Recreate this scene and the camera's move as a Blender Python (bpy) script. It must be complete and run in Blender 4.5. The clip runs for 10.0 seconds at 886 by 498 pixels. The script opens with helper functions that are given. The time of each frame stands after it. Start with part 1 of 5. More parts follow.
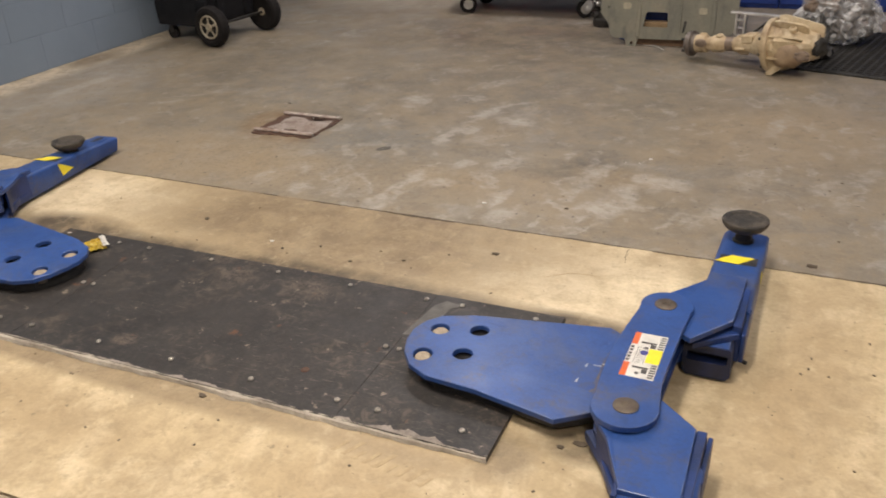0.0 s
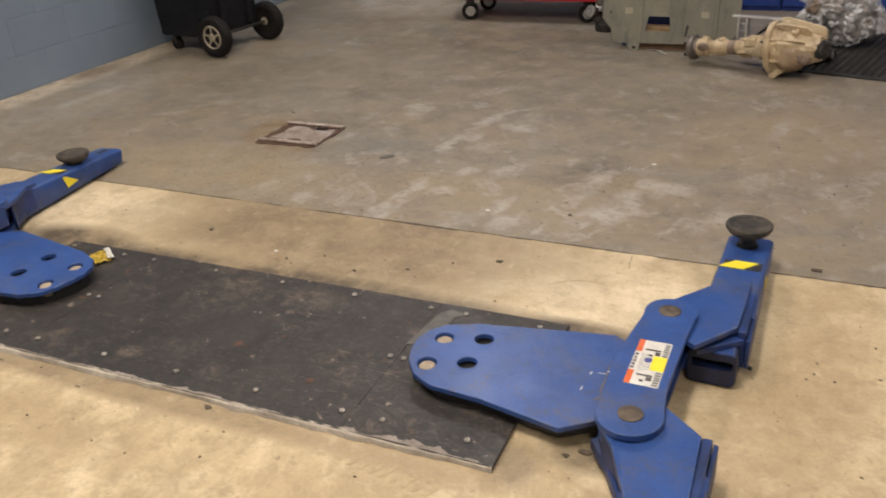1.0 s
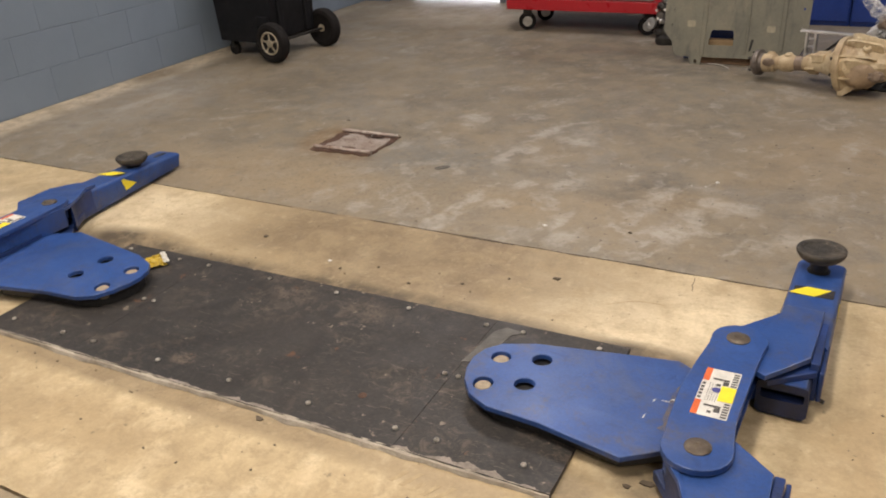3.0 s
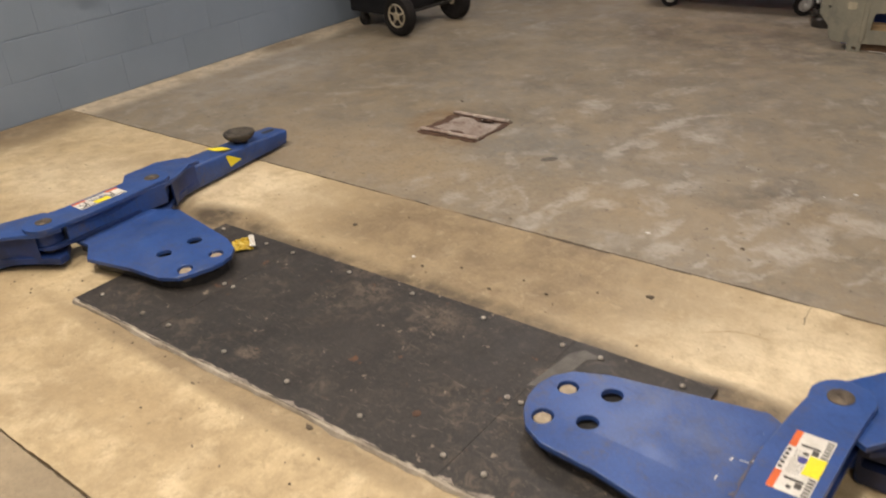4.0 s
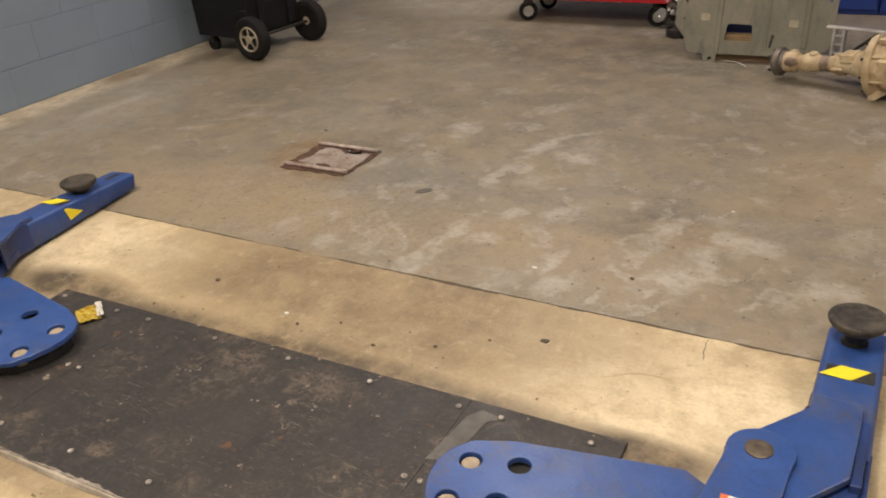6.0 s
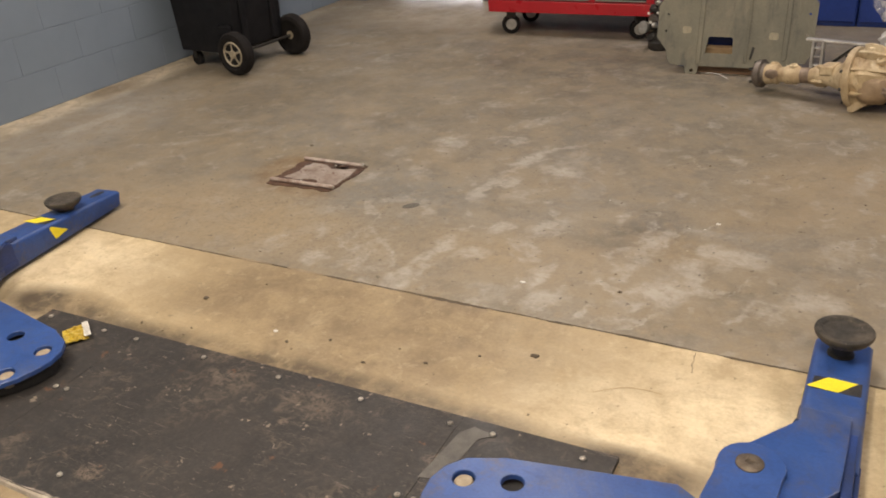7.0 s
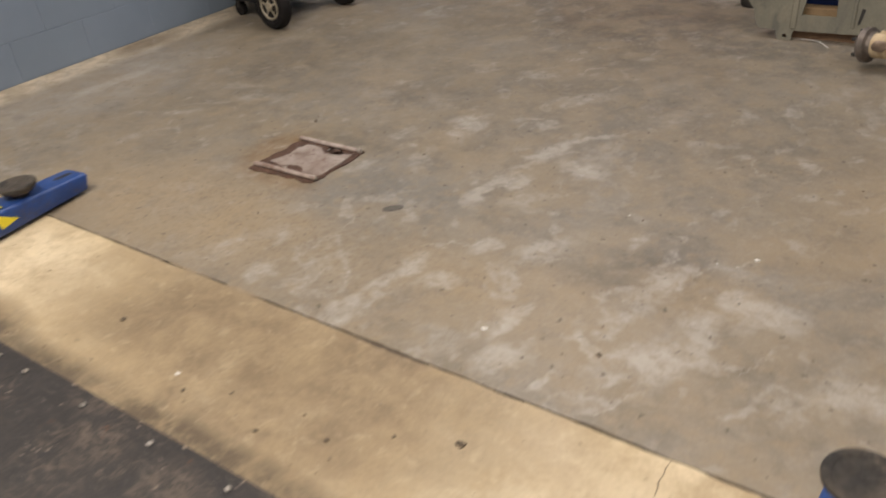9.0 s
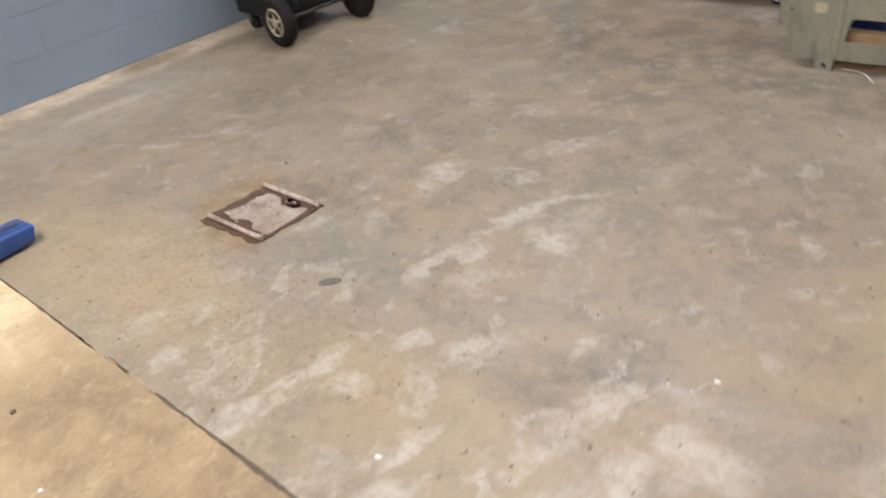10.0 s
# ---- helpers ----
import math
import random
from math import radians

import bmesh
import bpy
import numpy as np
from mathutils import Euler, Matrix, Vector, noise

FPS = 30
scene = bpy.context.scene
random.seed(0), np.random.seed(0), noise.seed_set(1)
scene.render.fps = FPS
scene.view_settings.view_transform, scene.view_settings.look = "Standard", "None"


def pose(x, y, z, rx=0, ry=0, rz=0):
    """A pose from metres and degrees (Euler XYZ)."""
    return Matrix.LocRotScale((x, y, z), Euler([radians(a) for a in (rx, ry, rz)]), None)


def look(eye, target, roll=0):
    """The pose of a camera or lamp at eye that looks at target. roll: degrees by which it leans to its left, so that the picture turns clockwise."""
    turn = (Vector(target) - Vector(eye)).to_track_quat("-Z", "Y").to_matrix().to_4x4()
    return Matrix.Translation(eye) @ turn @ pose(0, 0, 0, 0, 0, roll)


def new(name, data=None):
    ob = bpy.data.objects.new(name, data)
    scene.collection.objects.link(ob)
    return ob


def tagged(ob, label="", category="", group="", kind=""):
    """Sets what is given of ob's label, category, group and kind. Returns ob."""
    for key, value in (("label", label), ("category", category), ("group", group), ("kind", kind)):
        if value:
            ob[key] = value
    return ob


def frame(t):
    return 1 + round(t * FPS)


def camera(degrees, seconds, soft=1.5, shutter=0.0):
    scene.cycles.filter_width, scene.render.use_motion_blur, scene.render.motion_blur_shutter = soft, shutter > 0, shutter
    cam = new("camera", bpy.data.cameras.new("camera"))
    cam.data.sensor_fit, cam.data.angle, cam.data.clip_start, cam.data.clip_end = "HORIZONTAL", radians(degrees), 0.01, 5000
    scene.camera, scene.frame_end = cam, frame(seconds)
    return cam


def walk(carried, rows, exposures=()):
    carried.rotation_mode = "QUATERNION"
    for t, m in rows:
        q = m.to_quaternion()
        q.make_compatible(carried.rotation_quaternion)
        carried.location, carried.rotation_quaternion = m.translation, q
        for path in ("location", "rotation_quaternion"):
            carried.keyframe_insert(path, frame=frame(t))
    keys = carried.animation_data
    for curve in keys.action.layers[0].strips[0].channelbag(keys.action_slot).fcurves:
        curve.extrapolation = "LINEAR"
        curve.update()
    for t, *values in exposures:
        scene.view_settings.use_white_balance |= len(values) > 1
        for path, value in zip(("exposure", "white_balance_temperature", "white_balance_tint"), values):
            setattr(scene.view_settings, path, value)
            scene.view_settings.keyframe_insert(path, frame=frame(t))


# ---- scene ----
cam = camera(56.1, 10.0, soft=1.8, shutter=0.6)
PATH = [
    (0, (-0.004, 0.098, 1.204), (-0.772, 1.703, 0.29), -3.1),
    (0.5, (0.009, 0.094, 1.209), (-0.724, 1.711, 0.289), -3.4),
    (1, (0.002, 0.104, 1.213), (-0.781, 1.708, 0.311), -4.0),
    (1.5, (-0.012, 0.113, 1.216), (-0.852, 1.713, 0.358), -4.4),
    (2, (-0.022, 0.114, 1.222), (-0.888, 1.701, 0.367), -4.3),
    (3.3, (-0.057, 0.159, 1.201), (-0.953, 1.701, 0.296), -3.3),
    (3.5, (-0.054, 0.225, 1.195), (-1.018, 1.698, 0.246), -4.9),
    (4, (-0.004, 0.383, 1.233), (-1.153, 1.73, 0.303), -4.9),
    (4.5, (-0.058, 0.476, 1.235), (-1.251, 1.809, 0.341), -5.3),
    (5, (-0.127, 0.52, 1.247), (-1.162, 1.99, 0.37), -2.2),
    (5.5, (-0.151, 0.56, 1.242), (-1.091, 2.061, 0.313), -3.3),
    (6.8, (-0.136, 0.561, 1.24), (-1.002, 2.107, 0.312), -5.0),
    (7, (-0.158, 0.557, 1.26), (-1.026, 2.11, 0.346), -4.5),
    (7.5, (-0.15, 0.577, 1.238), (-0.931, 2.12, 0.233), -3.4),
    (8, (-0.086, 0.739, 1.215), (-1.003, 2.233, 0.252), -7.7),
    (8.5, (0.013, 0.99, 1.239), (-1.087, 2.319, 0.227), -11.2),
    (9, (-0.034, 1.279, 1.219), (-1.133, 2.596, 0.191), -6.9),
    (9.5, (-0.035, 1.571, 1.225), (-1.137, 2.851, 0.154), -8.4),
    (10, (0.059, 1.879, 1.267), (-1.199, 3.025, 0.216), -9.7),
]
EXPOSURES = [
    (0.0, -0.09, 6400, 10), (1.0, -0.17, 6420, 10), (2.0, -0.12, 6480, 10), (3.5, -0.15, 6600, 10), (4.5, -0.16, 6860, 10), (5.5, -0.12, 6900, 10), (7.0, -0.03, 6920, 10),
    (8.0, -0.05, 6980, 10), (8.5, -0.06, 6750, 10), (9.0, -0.06, 6380, 10), (9.5, 0.24, 6060, 10), (10.0, 0.49, 6040, 10),
]
walk(cam, [(t, look(eye, target, roll)) for t, eye, target, roll in PATH], EXPOSURES)

# ---------------------------------------------------------------- world, lamps, exposure
world = bpy.data.worlds.new("world")
scene.world = world
world.use_nodes = True
wn = world.node_tree.nodes
sky = wn.new("ShaderNodeTexSky")
sky.sky_type, sky.sun_disc = "NISHITA", False
sky.sun_elevation, sky.sun_rotation = radians(40), radians(200)
world.node_tree.links.new(sky.outputs[0], wn["Background"].inputs[0])
wn["Background"].inputs[1].default_value = 0.12


def tube_lamp(x, y, power, length, width, along_y=True, colour=(1.0, 0.90, 0.79)):
    data = bpy.data.lights.new("shop_light", "AREA")
    data.shape, data.energy, data.color = "RECTANGLE", power, colour
    data.size, data.size_y = (width, length) if along_y else (length, width)
    ob = new("shop_light", data)
    ob.location = (x, y, 3.46)
    return ob


LAMPS = [(-2.9, 1.2, 74), (-0.8, 0.8, 106), (0.8, -1.2, 80), (1.7, 3.7, 59), (-2.2, 5.0, 62)]
for lx, ly, lp in LAMPS:
    tube_lamp(lx, ly, lp, 1.2, 0.35, colour=(1.0, 0.90, 0.79) if ly < 3 else (1.0, 0.94, 0.93))


# ---------------------------------------------------------------- materials
class Nodes:
    """A small builder for node materials in world coordinates."""

    def __init__(self, name):
        self.mat = bpy.data.materials.new(name)
        self.mat.use_nodes = True
        self.tree = self.mat.node_tree
        self.bsdf = self.tree.nodes["Principled BSDF"]
        self.geo = self.add("ShaderNodeNewGeometry")
        self.pos = self.geo.outputs["Position"]

    def add(self, kind, **values):
        n = self.tree.nodes.new(kind)
        for k, v in values.items():
            n.inputs[k.replace("_", " ")].default_value = v
        return n

    def link(self, a, b):
        self.tree.links.new(a, b)
        return self

    def noise(self, scale, detail=4.0, rough=0.6, warp=0.0, squash=(1, 1, 1), turn=0.0, shift=(0, 0, 0), vec=None):
        m = self.add("ShaderNodeMapping")
        m.inputs["Scale"].default_value = squash
        m.inputs["Rotation"].default_value = (0, 0, radians(turn))
        m.inputs["Location"].default_value = shift
        self.link(vec or self.pos, m.inputs["Vector"])
        n = self.add("ShaderNodeTexNoise", Scale=scale, Detail=detail, Roughness=rough, Distortion=warp)
        self.link(m.outputs[0], n.inputs["Vector"])
        return n.outputs["Fac"]

    def ramp(self, fac, *stops):
        r = self.add("ShaderNodeValToRGB")
        e = r.color_ramp.elements
        while len(e) < len(stops):
            e.new(0.5)
        for el, (p, c) in zip(e, stops):
            el.position = p
            el.color = (*c, 1) if isinstance(c, tuple) else (c, c, c, 1)
        self.link(fac, r.inputs[0])
        return r.outputs[0]

    def mix(self, fac, a, b, mode="MIX"):
        n = self.tree.nodes.new("ShaderNodeMix")
        n.data_type, n.blend_type = "RGBA", mode
        for sock, v in ((n.inputs[0], fac), (n.inputs[6], a), (n.inputs[7], b)):
            if isinstance(v, (int, float)):
                sock.default_value = v if sock == n.inputs[0] else (v, v, v, 1)
            elif isinstance(v, tuple):
                sock.default_value = (*v, 1)
            else:
                self.link(v, sock)
        return n.outputs[2]

    def vec(self, op, *values):
        """One step of vector arithmetic; a length comes out as a number."""
        n = self.tree.nodes.new("ShaderNodeVectorMath")
        n.operation = op
        for sock, v in zip(n.inputs, values):
            if isinstance(v, tuple):
                sock.default_value = v
            else:
                self.link(v, sock)
        return n.outputs["Value" if op == "LENGTH" else "Vector"]

    def calc(self, op, a, b=0.0, clamp=False, third=0.0):
        n = self.tree.nodes.new("ShaderNodeMath")
        n.operation, n.use_clamp = op, clamp
        for sock, v in zip(n.inputs, (a, b, third)):
            if isinstance(v, (int, float)):
                sock.default_value = v
            else:
                self.link(v, sock)
        return n.outputs[0]

    def spot(self, x, y, rx, ry, soft=0.5):
        """1 in an oval at x, y that fades to 0 at its rim."""
        m = self.add("ShaderNodeMapping")
        m.inputs["Location"].default_value = (-x / rx, -y / ry, 0)
        m.inputs["Scale"].default_value = (1 / rx, 1 / ry, 0)
        self.link(self.pos, m.inputs["Vector"])
        ln = self.tree.nodes.new("ShaderNodeVectorMath")
        ln.operation = "LENGTH"
        self.link(m.outputs[0], ln.inputs[0])
        return self.ramp(ln.outputs["Value"], (1 - soft, 1.0), (1.0, 0.0))

    def random(self):
        return self.add("ShaderNodeObjectInfo").outputs["Random"]

    def done(self, colour, rough=0.6, metal=0.0, bump=None, height=0.002, spec=0.5):
        for sock, v in ((self.bsdf.inputs["Base Color"], colour), (self.bsdf.inputs["Roughness"], rough), (self.bsdf.inputs["Metallic"], metal)):
            if isinstance(v, tuple):
                sock.default_value = (*v, 1)
            elif isinstance(v, (int, float)):
                sock.default_value = v
            else:
                self.link(v, sock)
        self.bsdf.inputs["Specular IOR Level"].default_value = spec
        if bump is not None:
            b = self.add("ShaderNodeBump", Distance=height, Strength=1.0)
            self.link(bump, b.inputs["Height"]).link(b.outputs[0], self.bsdf.inputs["Normal"])
        return self.mat


def worn(name, colour, dark, scale=9.0, rough=(0.35, 0.6), metal=0.0, chips=None, chip_at=0.72, bump=0.0008, dust=None, dust_at=0.62, spec=0.5):
    """Paint, metal or rubber with broad staining, fine grain, and chips and dust where given."""
    n = Nodes(name)
    c = n.mix(n.ramp(n.noise(scale, 5, 0.65), (0.35, 0.0), (0.7, 1.0)), colour, dark)
    if dust:
        c = n.mix(n.ramp(n.noise(scale * 0.6, 6, 0.7, 0.6, shift=(3, 7, 1)), (dust_at - 0.12, 0.0), (dust_at + 0.12, 0.75)), c, dust)
    fine = n.noise(scale * 22, 3, 0.6)
    c = n.mix(0.25, c, n.ramp(fine, (0.3, 0.25), (0.75, 1.0)), "MULTIPLY")
    if chips:
        c = n.mix(n.ramp(n.noise(scale * 4, 6, 0.7, shift=(5, 1, 2)), (chip_at, 0.0), (chip_at + 0.03, 1.0)), c, chips)
    r = n.ramp(n.noise(scale * 2, 4, 0.6, shift=(1, 2, 3)), (0.3, rough[0]), (0.7, rough[1]))
    return n.done(c, r, metal, fine, bump, spec)


def stained(n, c, tone_ovals):
    """Soft ragged ovals of a colour laid over c, for staining and for painted shadows."""
    for x, y, rx, ry, col, amount in tone_ovals:
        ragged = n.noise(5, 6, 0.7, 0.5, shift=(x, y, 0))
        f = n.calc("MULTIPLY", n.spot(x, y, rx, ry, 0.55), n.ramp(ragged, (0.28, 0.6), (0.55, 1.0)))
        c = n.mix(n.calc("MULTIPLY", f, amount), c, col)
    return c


def concrete(name, base, dark, light, tone_ovals=(), blotched=()):
    n = Nodes(name)
    c = n.mix(n.ramp(n.noise(2.1, 6, 0.62, 0.4), (0.36, 0.0), (0.66, 1.0)), base, dark)
    c = n.mix(n.ramp(n.noise(5.5, 6, 0.7, 0.8, shift=(4, 2, 0)), (0.48, 0.0), (0.70, 0.7)), c, light)
    c = stained(n, c, tone_ovals)
    for x, y, rx, ry in blotched:
        spots = n.ramp(n.noise(17, 6, 0.75, 0.3, shift=(6, 8, 0)), (0.50, 0.0), (0.66, 0.60))
        c = n.mix(n.calc("MULTIPLY", spots, n.spot(x, y, rx, ry, 0.6)), c, tuple(v * 0.75 for v in dark))
    c = n.mix(n.ramp(n.noise(9, 7, 0.72, 0.25, shift=(2, 2, 0)), (0.47, 0.0), (0.66, 0.60)), c, dark)
    c = n.mix(n.ramp(n.noise(23, 6, 0.72, 0.2, shift=(3, 6, 0)), (0.52, 0.0), (0.68, 0.40)), c, tuple(v * 0.8 for v in dark))
    c = n.mix(n.ramp(n.noise(3.2, 5, 0.65, 0.4, shift=(8, 5, 0)), (0.50, 0.0), (0.66, 0.5)), c, dark)
    c = n.mix(n.ramp(n.noise(17, 6, 0.7, 0.4, shift=(7, 2, 0)), (0.56, 0.0), (0.72, 0.28)), c, light)
    grit = n.noise(95, 4, 0.7)
    c = n.mix(0.26, c, n.ramp(grit, (0.28, 0.45), (0.62, 1.0)), "MULTIPLY")
    specks = n.ramp(n.noise(38, 3, 0.5, shift=(8, 8, 0)), (0.69, 0.0), (0.72, 0.7))
    c = n.mix(specks, c, tuple(v * 0.35 for v in base))
    pale = n.ramp(n.noise(30, 3, 0.5, shift=(1, 5, 0)), (0.745, 0.0), (0.775, 0.4))
    c = n.mix(pale, c, light)
    rough = n.ramp(n.noise(4, 5, 0.6, shift=(2, 1, 0)), (0.3, 0.40), (0.7, 0.66))
    return n.done(c, rough, 0, n.mix(0.3, grit, n.noise(14, 5, 0.6)), 0.0006, 0.4)


def scuffed_concrete(name, tone_ovals, marks):
    """Grey brown trowelled concrete with pale rubbed-in scuffs, foot marks and scratches."""
    n = Nodes(name)
    grey, olive, tan, dark, smear = (0.218, 0.191, 0.156), (0.208, 0.172, 0.124), (0.282, 0.218, 0.142), (0.140, 0.120, 0.096), (0.385, 0.350, 0.308)
    c = n.mix(n.ramp(n.noise(1.5, 5, 0.6, 0.3), (0.38, 0.0), (0.62, 1.0)), grey, olive)
    c = n.mix(n.ramp(n.noise(2.3, 6, 0.66, 0.3, shift=(5, 12, 0)), (0.50, 0.0), (0.68, 0.75)), c, tan)
    c = n.mix(n.ramp(n.noise(3.0, 6, 0.66, 0.3, shift=(9, 9, 0)), (0.52, 0.0), (0.72, 0.65)), c, dark)
    c = n.mix(n.ramp(n.noise(7.0, 6, 0.68, 0.4, shift=(3, 1, 0)), (0.48, 0.0), (0.68, 0.45)), c, (0.30, 0.258, 0.202))
    c = stained(n, c, tone_ovals)
    c = n.mix(n.ramp(n.noise(13, 6, 0.7, 0.5, shift=(1, 7, 0)), (0.50, 0.0), (0.68, 0.48)), c, dark)
    c = n.mix(n.ramp(n.noise(6.0, 3, 0.5, 0.2, shift=(2, 11, 0)), (0.47, 0.0), (0.60, 0.5)), c, (0.275, 0.222, 0.155))
    c = n.mix(n.ramp(n.noise(19, 6, 0.72, 0.3, shift=(7, 3, 0)), (0.50, 0.0), (0.66, 0.55)), c, tan)
    c = n.mix(n.ramp(n.noise(33, 5, 0.7, 0.3, shift=(2, 5, 0)), (0.50, 0.0), (0.68, 0.28)), c, (0.34, 0.298, 0.24))

    # the place, bent a little, so that no mark has a clean rim
    def bent(scale, amount, vec):
        m = n.add("ShaderNodeTexNoise", Scale=scale, Detail=4.0, Roughness=0.6)
        n.link(n.pos, m.inputs["Vector"])
        d = n.vec("MULTIPLY_ADD", m.outputs["Color"], (amount, amount, 0), (-amount / 2, -amount / 2, 0))
        return n.vec("ADD", vec, d)
    where = bent(30, 0.05, bent(8, 0.16, n.pos))
    rubbed = n.ramp(n.noise(24, 6, 0.72, 0.4, shift=(4, 8, 0)), (0.38, 0.08), (0.60, 1.0))
    crowd = n.ramp(n.noise(1.3, 3, 0.5, shift=(6, 1, 0)), (0.38, 0.25), (0.60, 0.9))
    crowd = n.calc("ADD", crowd, n.calc("MULTIPLY", n.spot(-0.7, 3.0, 1.5, 1.1, 0.7), 0.45), True)

    # scattered marks: one oval a cell, each with its own turn, size and strength
    for cell, rx, ry, keep, amount, rim, shift in ((0.46, 0.17, 0.075, 0.62, 0.62, False, 0.0), (0.30, 0.13, 0.045, 0.60, 0.70, False, 3.3), (0.26, 0.10, 0.055, 0.50, 0.80, True, 7.1),
                                                   (0.15, 0.060, 0.026, 0.55, 0.75, False, 1.7), (0.085, 0.034, 0.016, 0.45, 0.60, False, 5.9), (0.24, 0.13, 0.009, 0.45, 0.70, False, 9.2)):
        v = n.tree.nodes.new("ShaderNodeTexVoronoi")
        v.voronoi_dimensions = "2D"
        v.inputs["Scale"].default_value = 1 / cell
        at = n.vec("ADD", where, (shift, shift * 0.7, 0))
        n.link(at, v.inputs["Vector"])
        own = n.tree.nodes.new("ShaderNodeSeparateColor")
        n.link(v.outputs["Color"], own.inputs[0])
        local = n.vec("MULTIPLY", n.vec("SUBTRACT", at, v.outputs["Position"]), (1, 1, 0))
        turn = n.tree.nodes.new("ShaderNodeVectorRotate")
        turn.rotation_type = "Z_AXIS"
        n.link(local, turn.inputs["Vector"])
        n.link(n.calc("MULTIPLY_ADD", own.outputs[0], 2.4, third=-2.6), turn.inputs["Angle"])
        d = n.vec("LENGTH", n.vec("MULTIPLY", turn.outputs[0], (1 / rx, 1 / ry, 0)))
        d = n.calc("DIVIDE", d, n.calc("MULTIPLY_ADD", own.outputs[1], 0.75, third=0.45))
        f = n.ramp(d, (0.35, 0.15), (0.72, 1.0), (1.0, 0.0)) if rim else n.ramp(d, (0.55, 1.0), (1.0, 0.0))
        f = n.calc("MULTIPLY", f, n.ramp(own.outputs[2], (keep - 0.25, 1.0), (keep, 0.0)))
        f = n.calc("MULTIPLY", n.calc("MULTIPLY", f, rubbed), crowd)
        c = n.mix(n.calc("MULTIPLY", f, amount * 0.85), c, smear)
    total = None
    for x, y, rx, ry, deg in marks:
        m = n.add("ShaderNodeMapping")
        m.vector_type = "TEXTURE"
        m.inputs["Location"].default_value = (x, y, 0)
        m.inputs["Rotation"].default_value = (0, 0, radians(deg))
        m.inputs["Scale"].default_value = (rx, ry, 1000.0)
        n.link(where, m.inputs["Vector"])
        f = n.ramp(n.vec("LENGTH", m.outputs[0]), (0.50, 1.0), (1.05, 0.0))
        total = f if total is None else n.calc("MAXIMUM", total, f)
    c = n.mix(n.calc("MULTIPLY", n.calc("MULTIPLY", total, n.ramp(rubbed, (0.1, 0.35), (0.8, 1.0))), 0.58), c, (0.42, 0.385, 0.34))

    grit = n.noise(95, 4, 0.7)
    c = n.mix(0.22, c, n.ramp(grit, (0.28, 0.45), (0.62, 1.0)), "MULTIPLY")
    c = n.mix(n.ramp(n.noise(38, 3, 0.5, shift=(8, 8, 0)), (0.675, 0.0), (0.71, 0.7)), c, (0.08, 0.066, 0.05))
    crumbs = n.calc("MULTIPLY", n.ramp(n.noise(52, 5, 0.7, shift=(4, 1, 0)), (0.52, 0.0), (0.62, 1.0)), n.spot(-2.0, 2.72, 1.1, 0.42, 0.6))
    c = n.mix(n.calc("MULTIPLY", crumbs, 0.55), c, (0.17, 0.125, 0.08))
    c = n.mix(n.ramp(n.noise(30, 3, 0.5, shift=(1, 5, 0)), (0.745, 0.0), (0.775, 0.5)), c, (0.45, 0.41, 0.35))
    rough = n.ramp(n.noise(4, 5, 0.6, shift=(2, 1, 0)), (0.3, 0.36), (0.7, 0.62))
    return n.done(c, rough, 0, n.mix(0.3, grit, n.noise(14, 5, 0.6)), 0.0006, 0.4)


CREAM, TAN, PALE = (0.585, 0.462, 0.282), (0.36, 0.272, 0.162), (0.70, 0.58, 0.39)
BRIGHT, DARK_BROWN, BLACKISH, OCHRE = (0.72, 0.61, 0.43), (0.21, 0.155, 0.095), (0.09, 0.068, 0.046), (0.38, 0.28, 0.16)
# ovals at (-2.33, 1.95) and (0.06, 1.85) paint the wing's and arm's cast shadows
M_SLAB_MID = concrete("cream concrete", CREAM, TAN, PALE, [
    (-0.45, 2.12, 0.55, 0.30, BRIGHT, 0.8), (-2.55, 2.18, 0.55, 0.26, BRIGHT, 0.8), (-1.42, 2.24, 1.0, 0.48, DARK_BROWN, 1.0), (-2.33, 1.95, 0.32, 0.12, BLACKISH, 1.0), (-1.42, 1.93, 1.3, 0.085, BLACKISH, 0.9),
    (0.06, 1.85, 0.16, 0.45, OCHRE, 0.8), (-0.36, 1.46, 0.12, 0.07, BLACKISH, 0.8), (-0.49, 1.925, 0.20, 0.07, BLACKISH, 1.0), (-4.08, 2.15, 0.26, 0.50, DARK_BROWN, 1.0), (-3.2, 1.9, 0.5, 0.3, BRIGHT, 0.6), (-0.50, 1.38, 0.09, 0.10, BLACKISH, 0.7),
    (-1.5, 1.305, 1.1, 0.055, DARK_BROWN, 0.9), (-1.7, 1.12, 0.5, 0.13, OCHRE, 0.7), (-0.7, 1.15, 0.35, 0.12, OCHRE, 0.7), (0.1, 1.25, 0.35, 0.30, OCHRE, 0.7), (-2.6, 1.1, 0.5, 0.25, OCHRE, 0.7)], [(-1.2, 1.12, 1.9, 0.28), (0.15, 1.5, 0.30, 0.9)])
PALE_GREY, DEEP, COOL, RUSTY, WARM = (0.48, 0.41, 0.32), (0.125, 0.108, 0.085), (0.185, 0.175, 0.158), (0.19, 0.115, 0.05), (0.345, 0.258, 0.155)
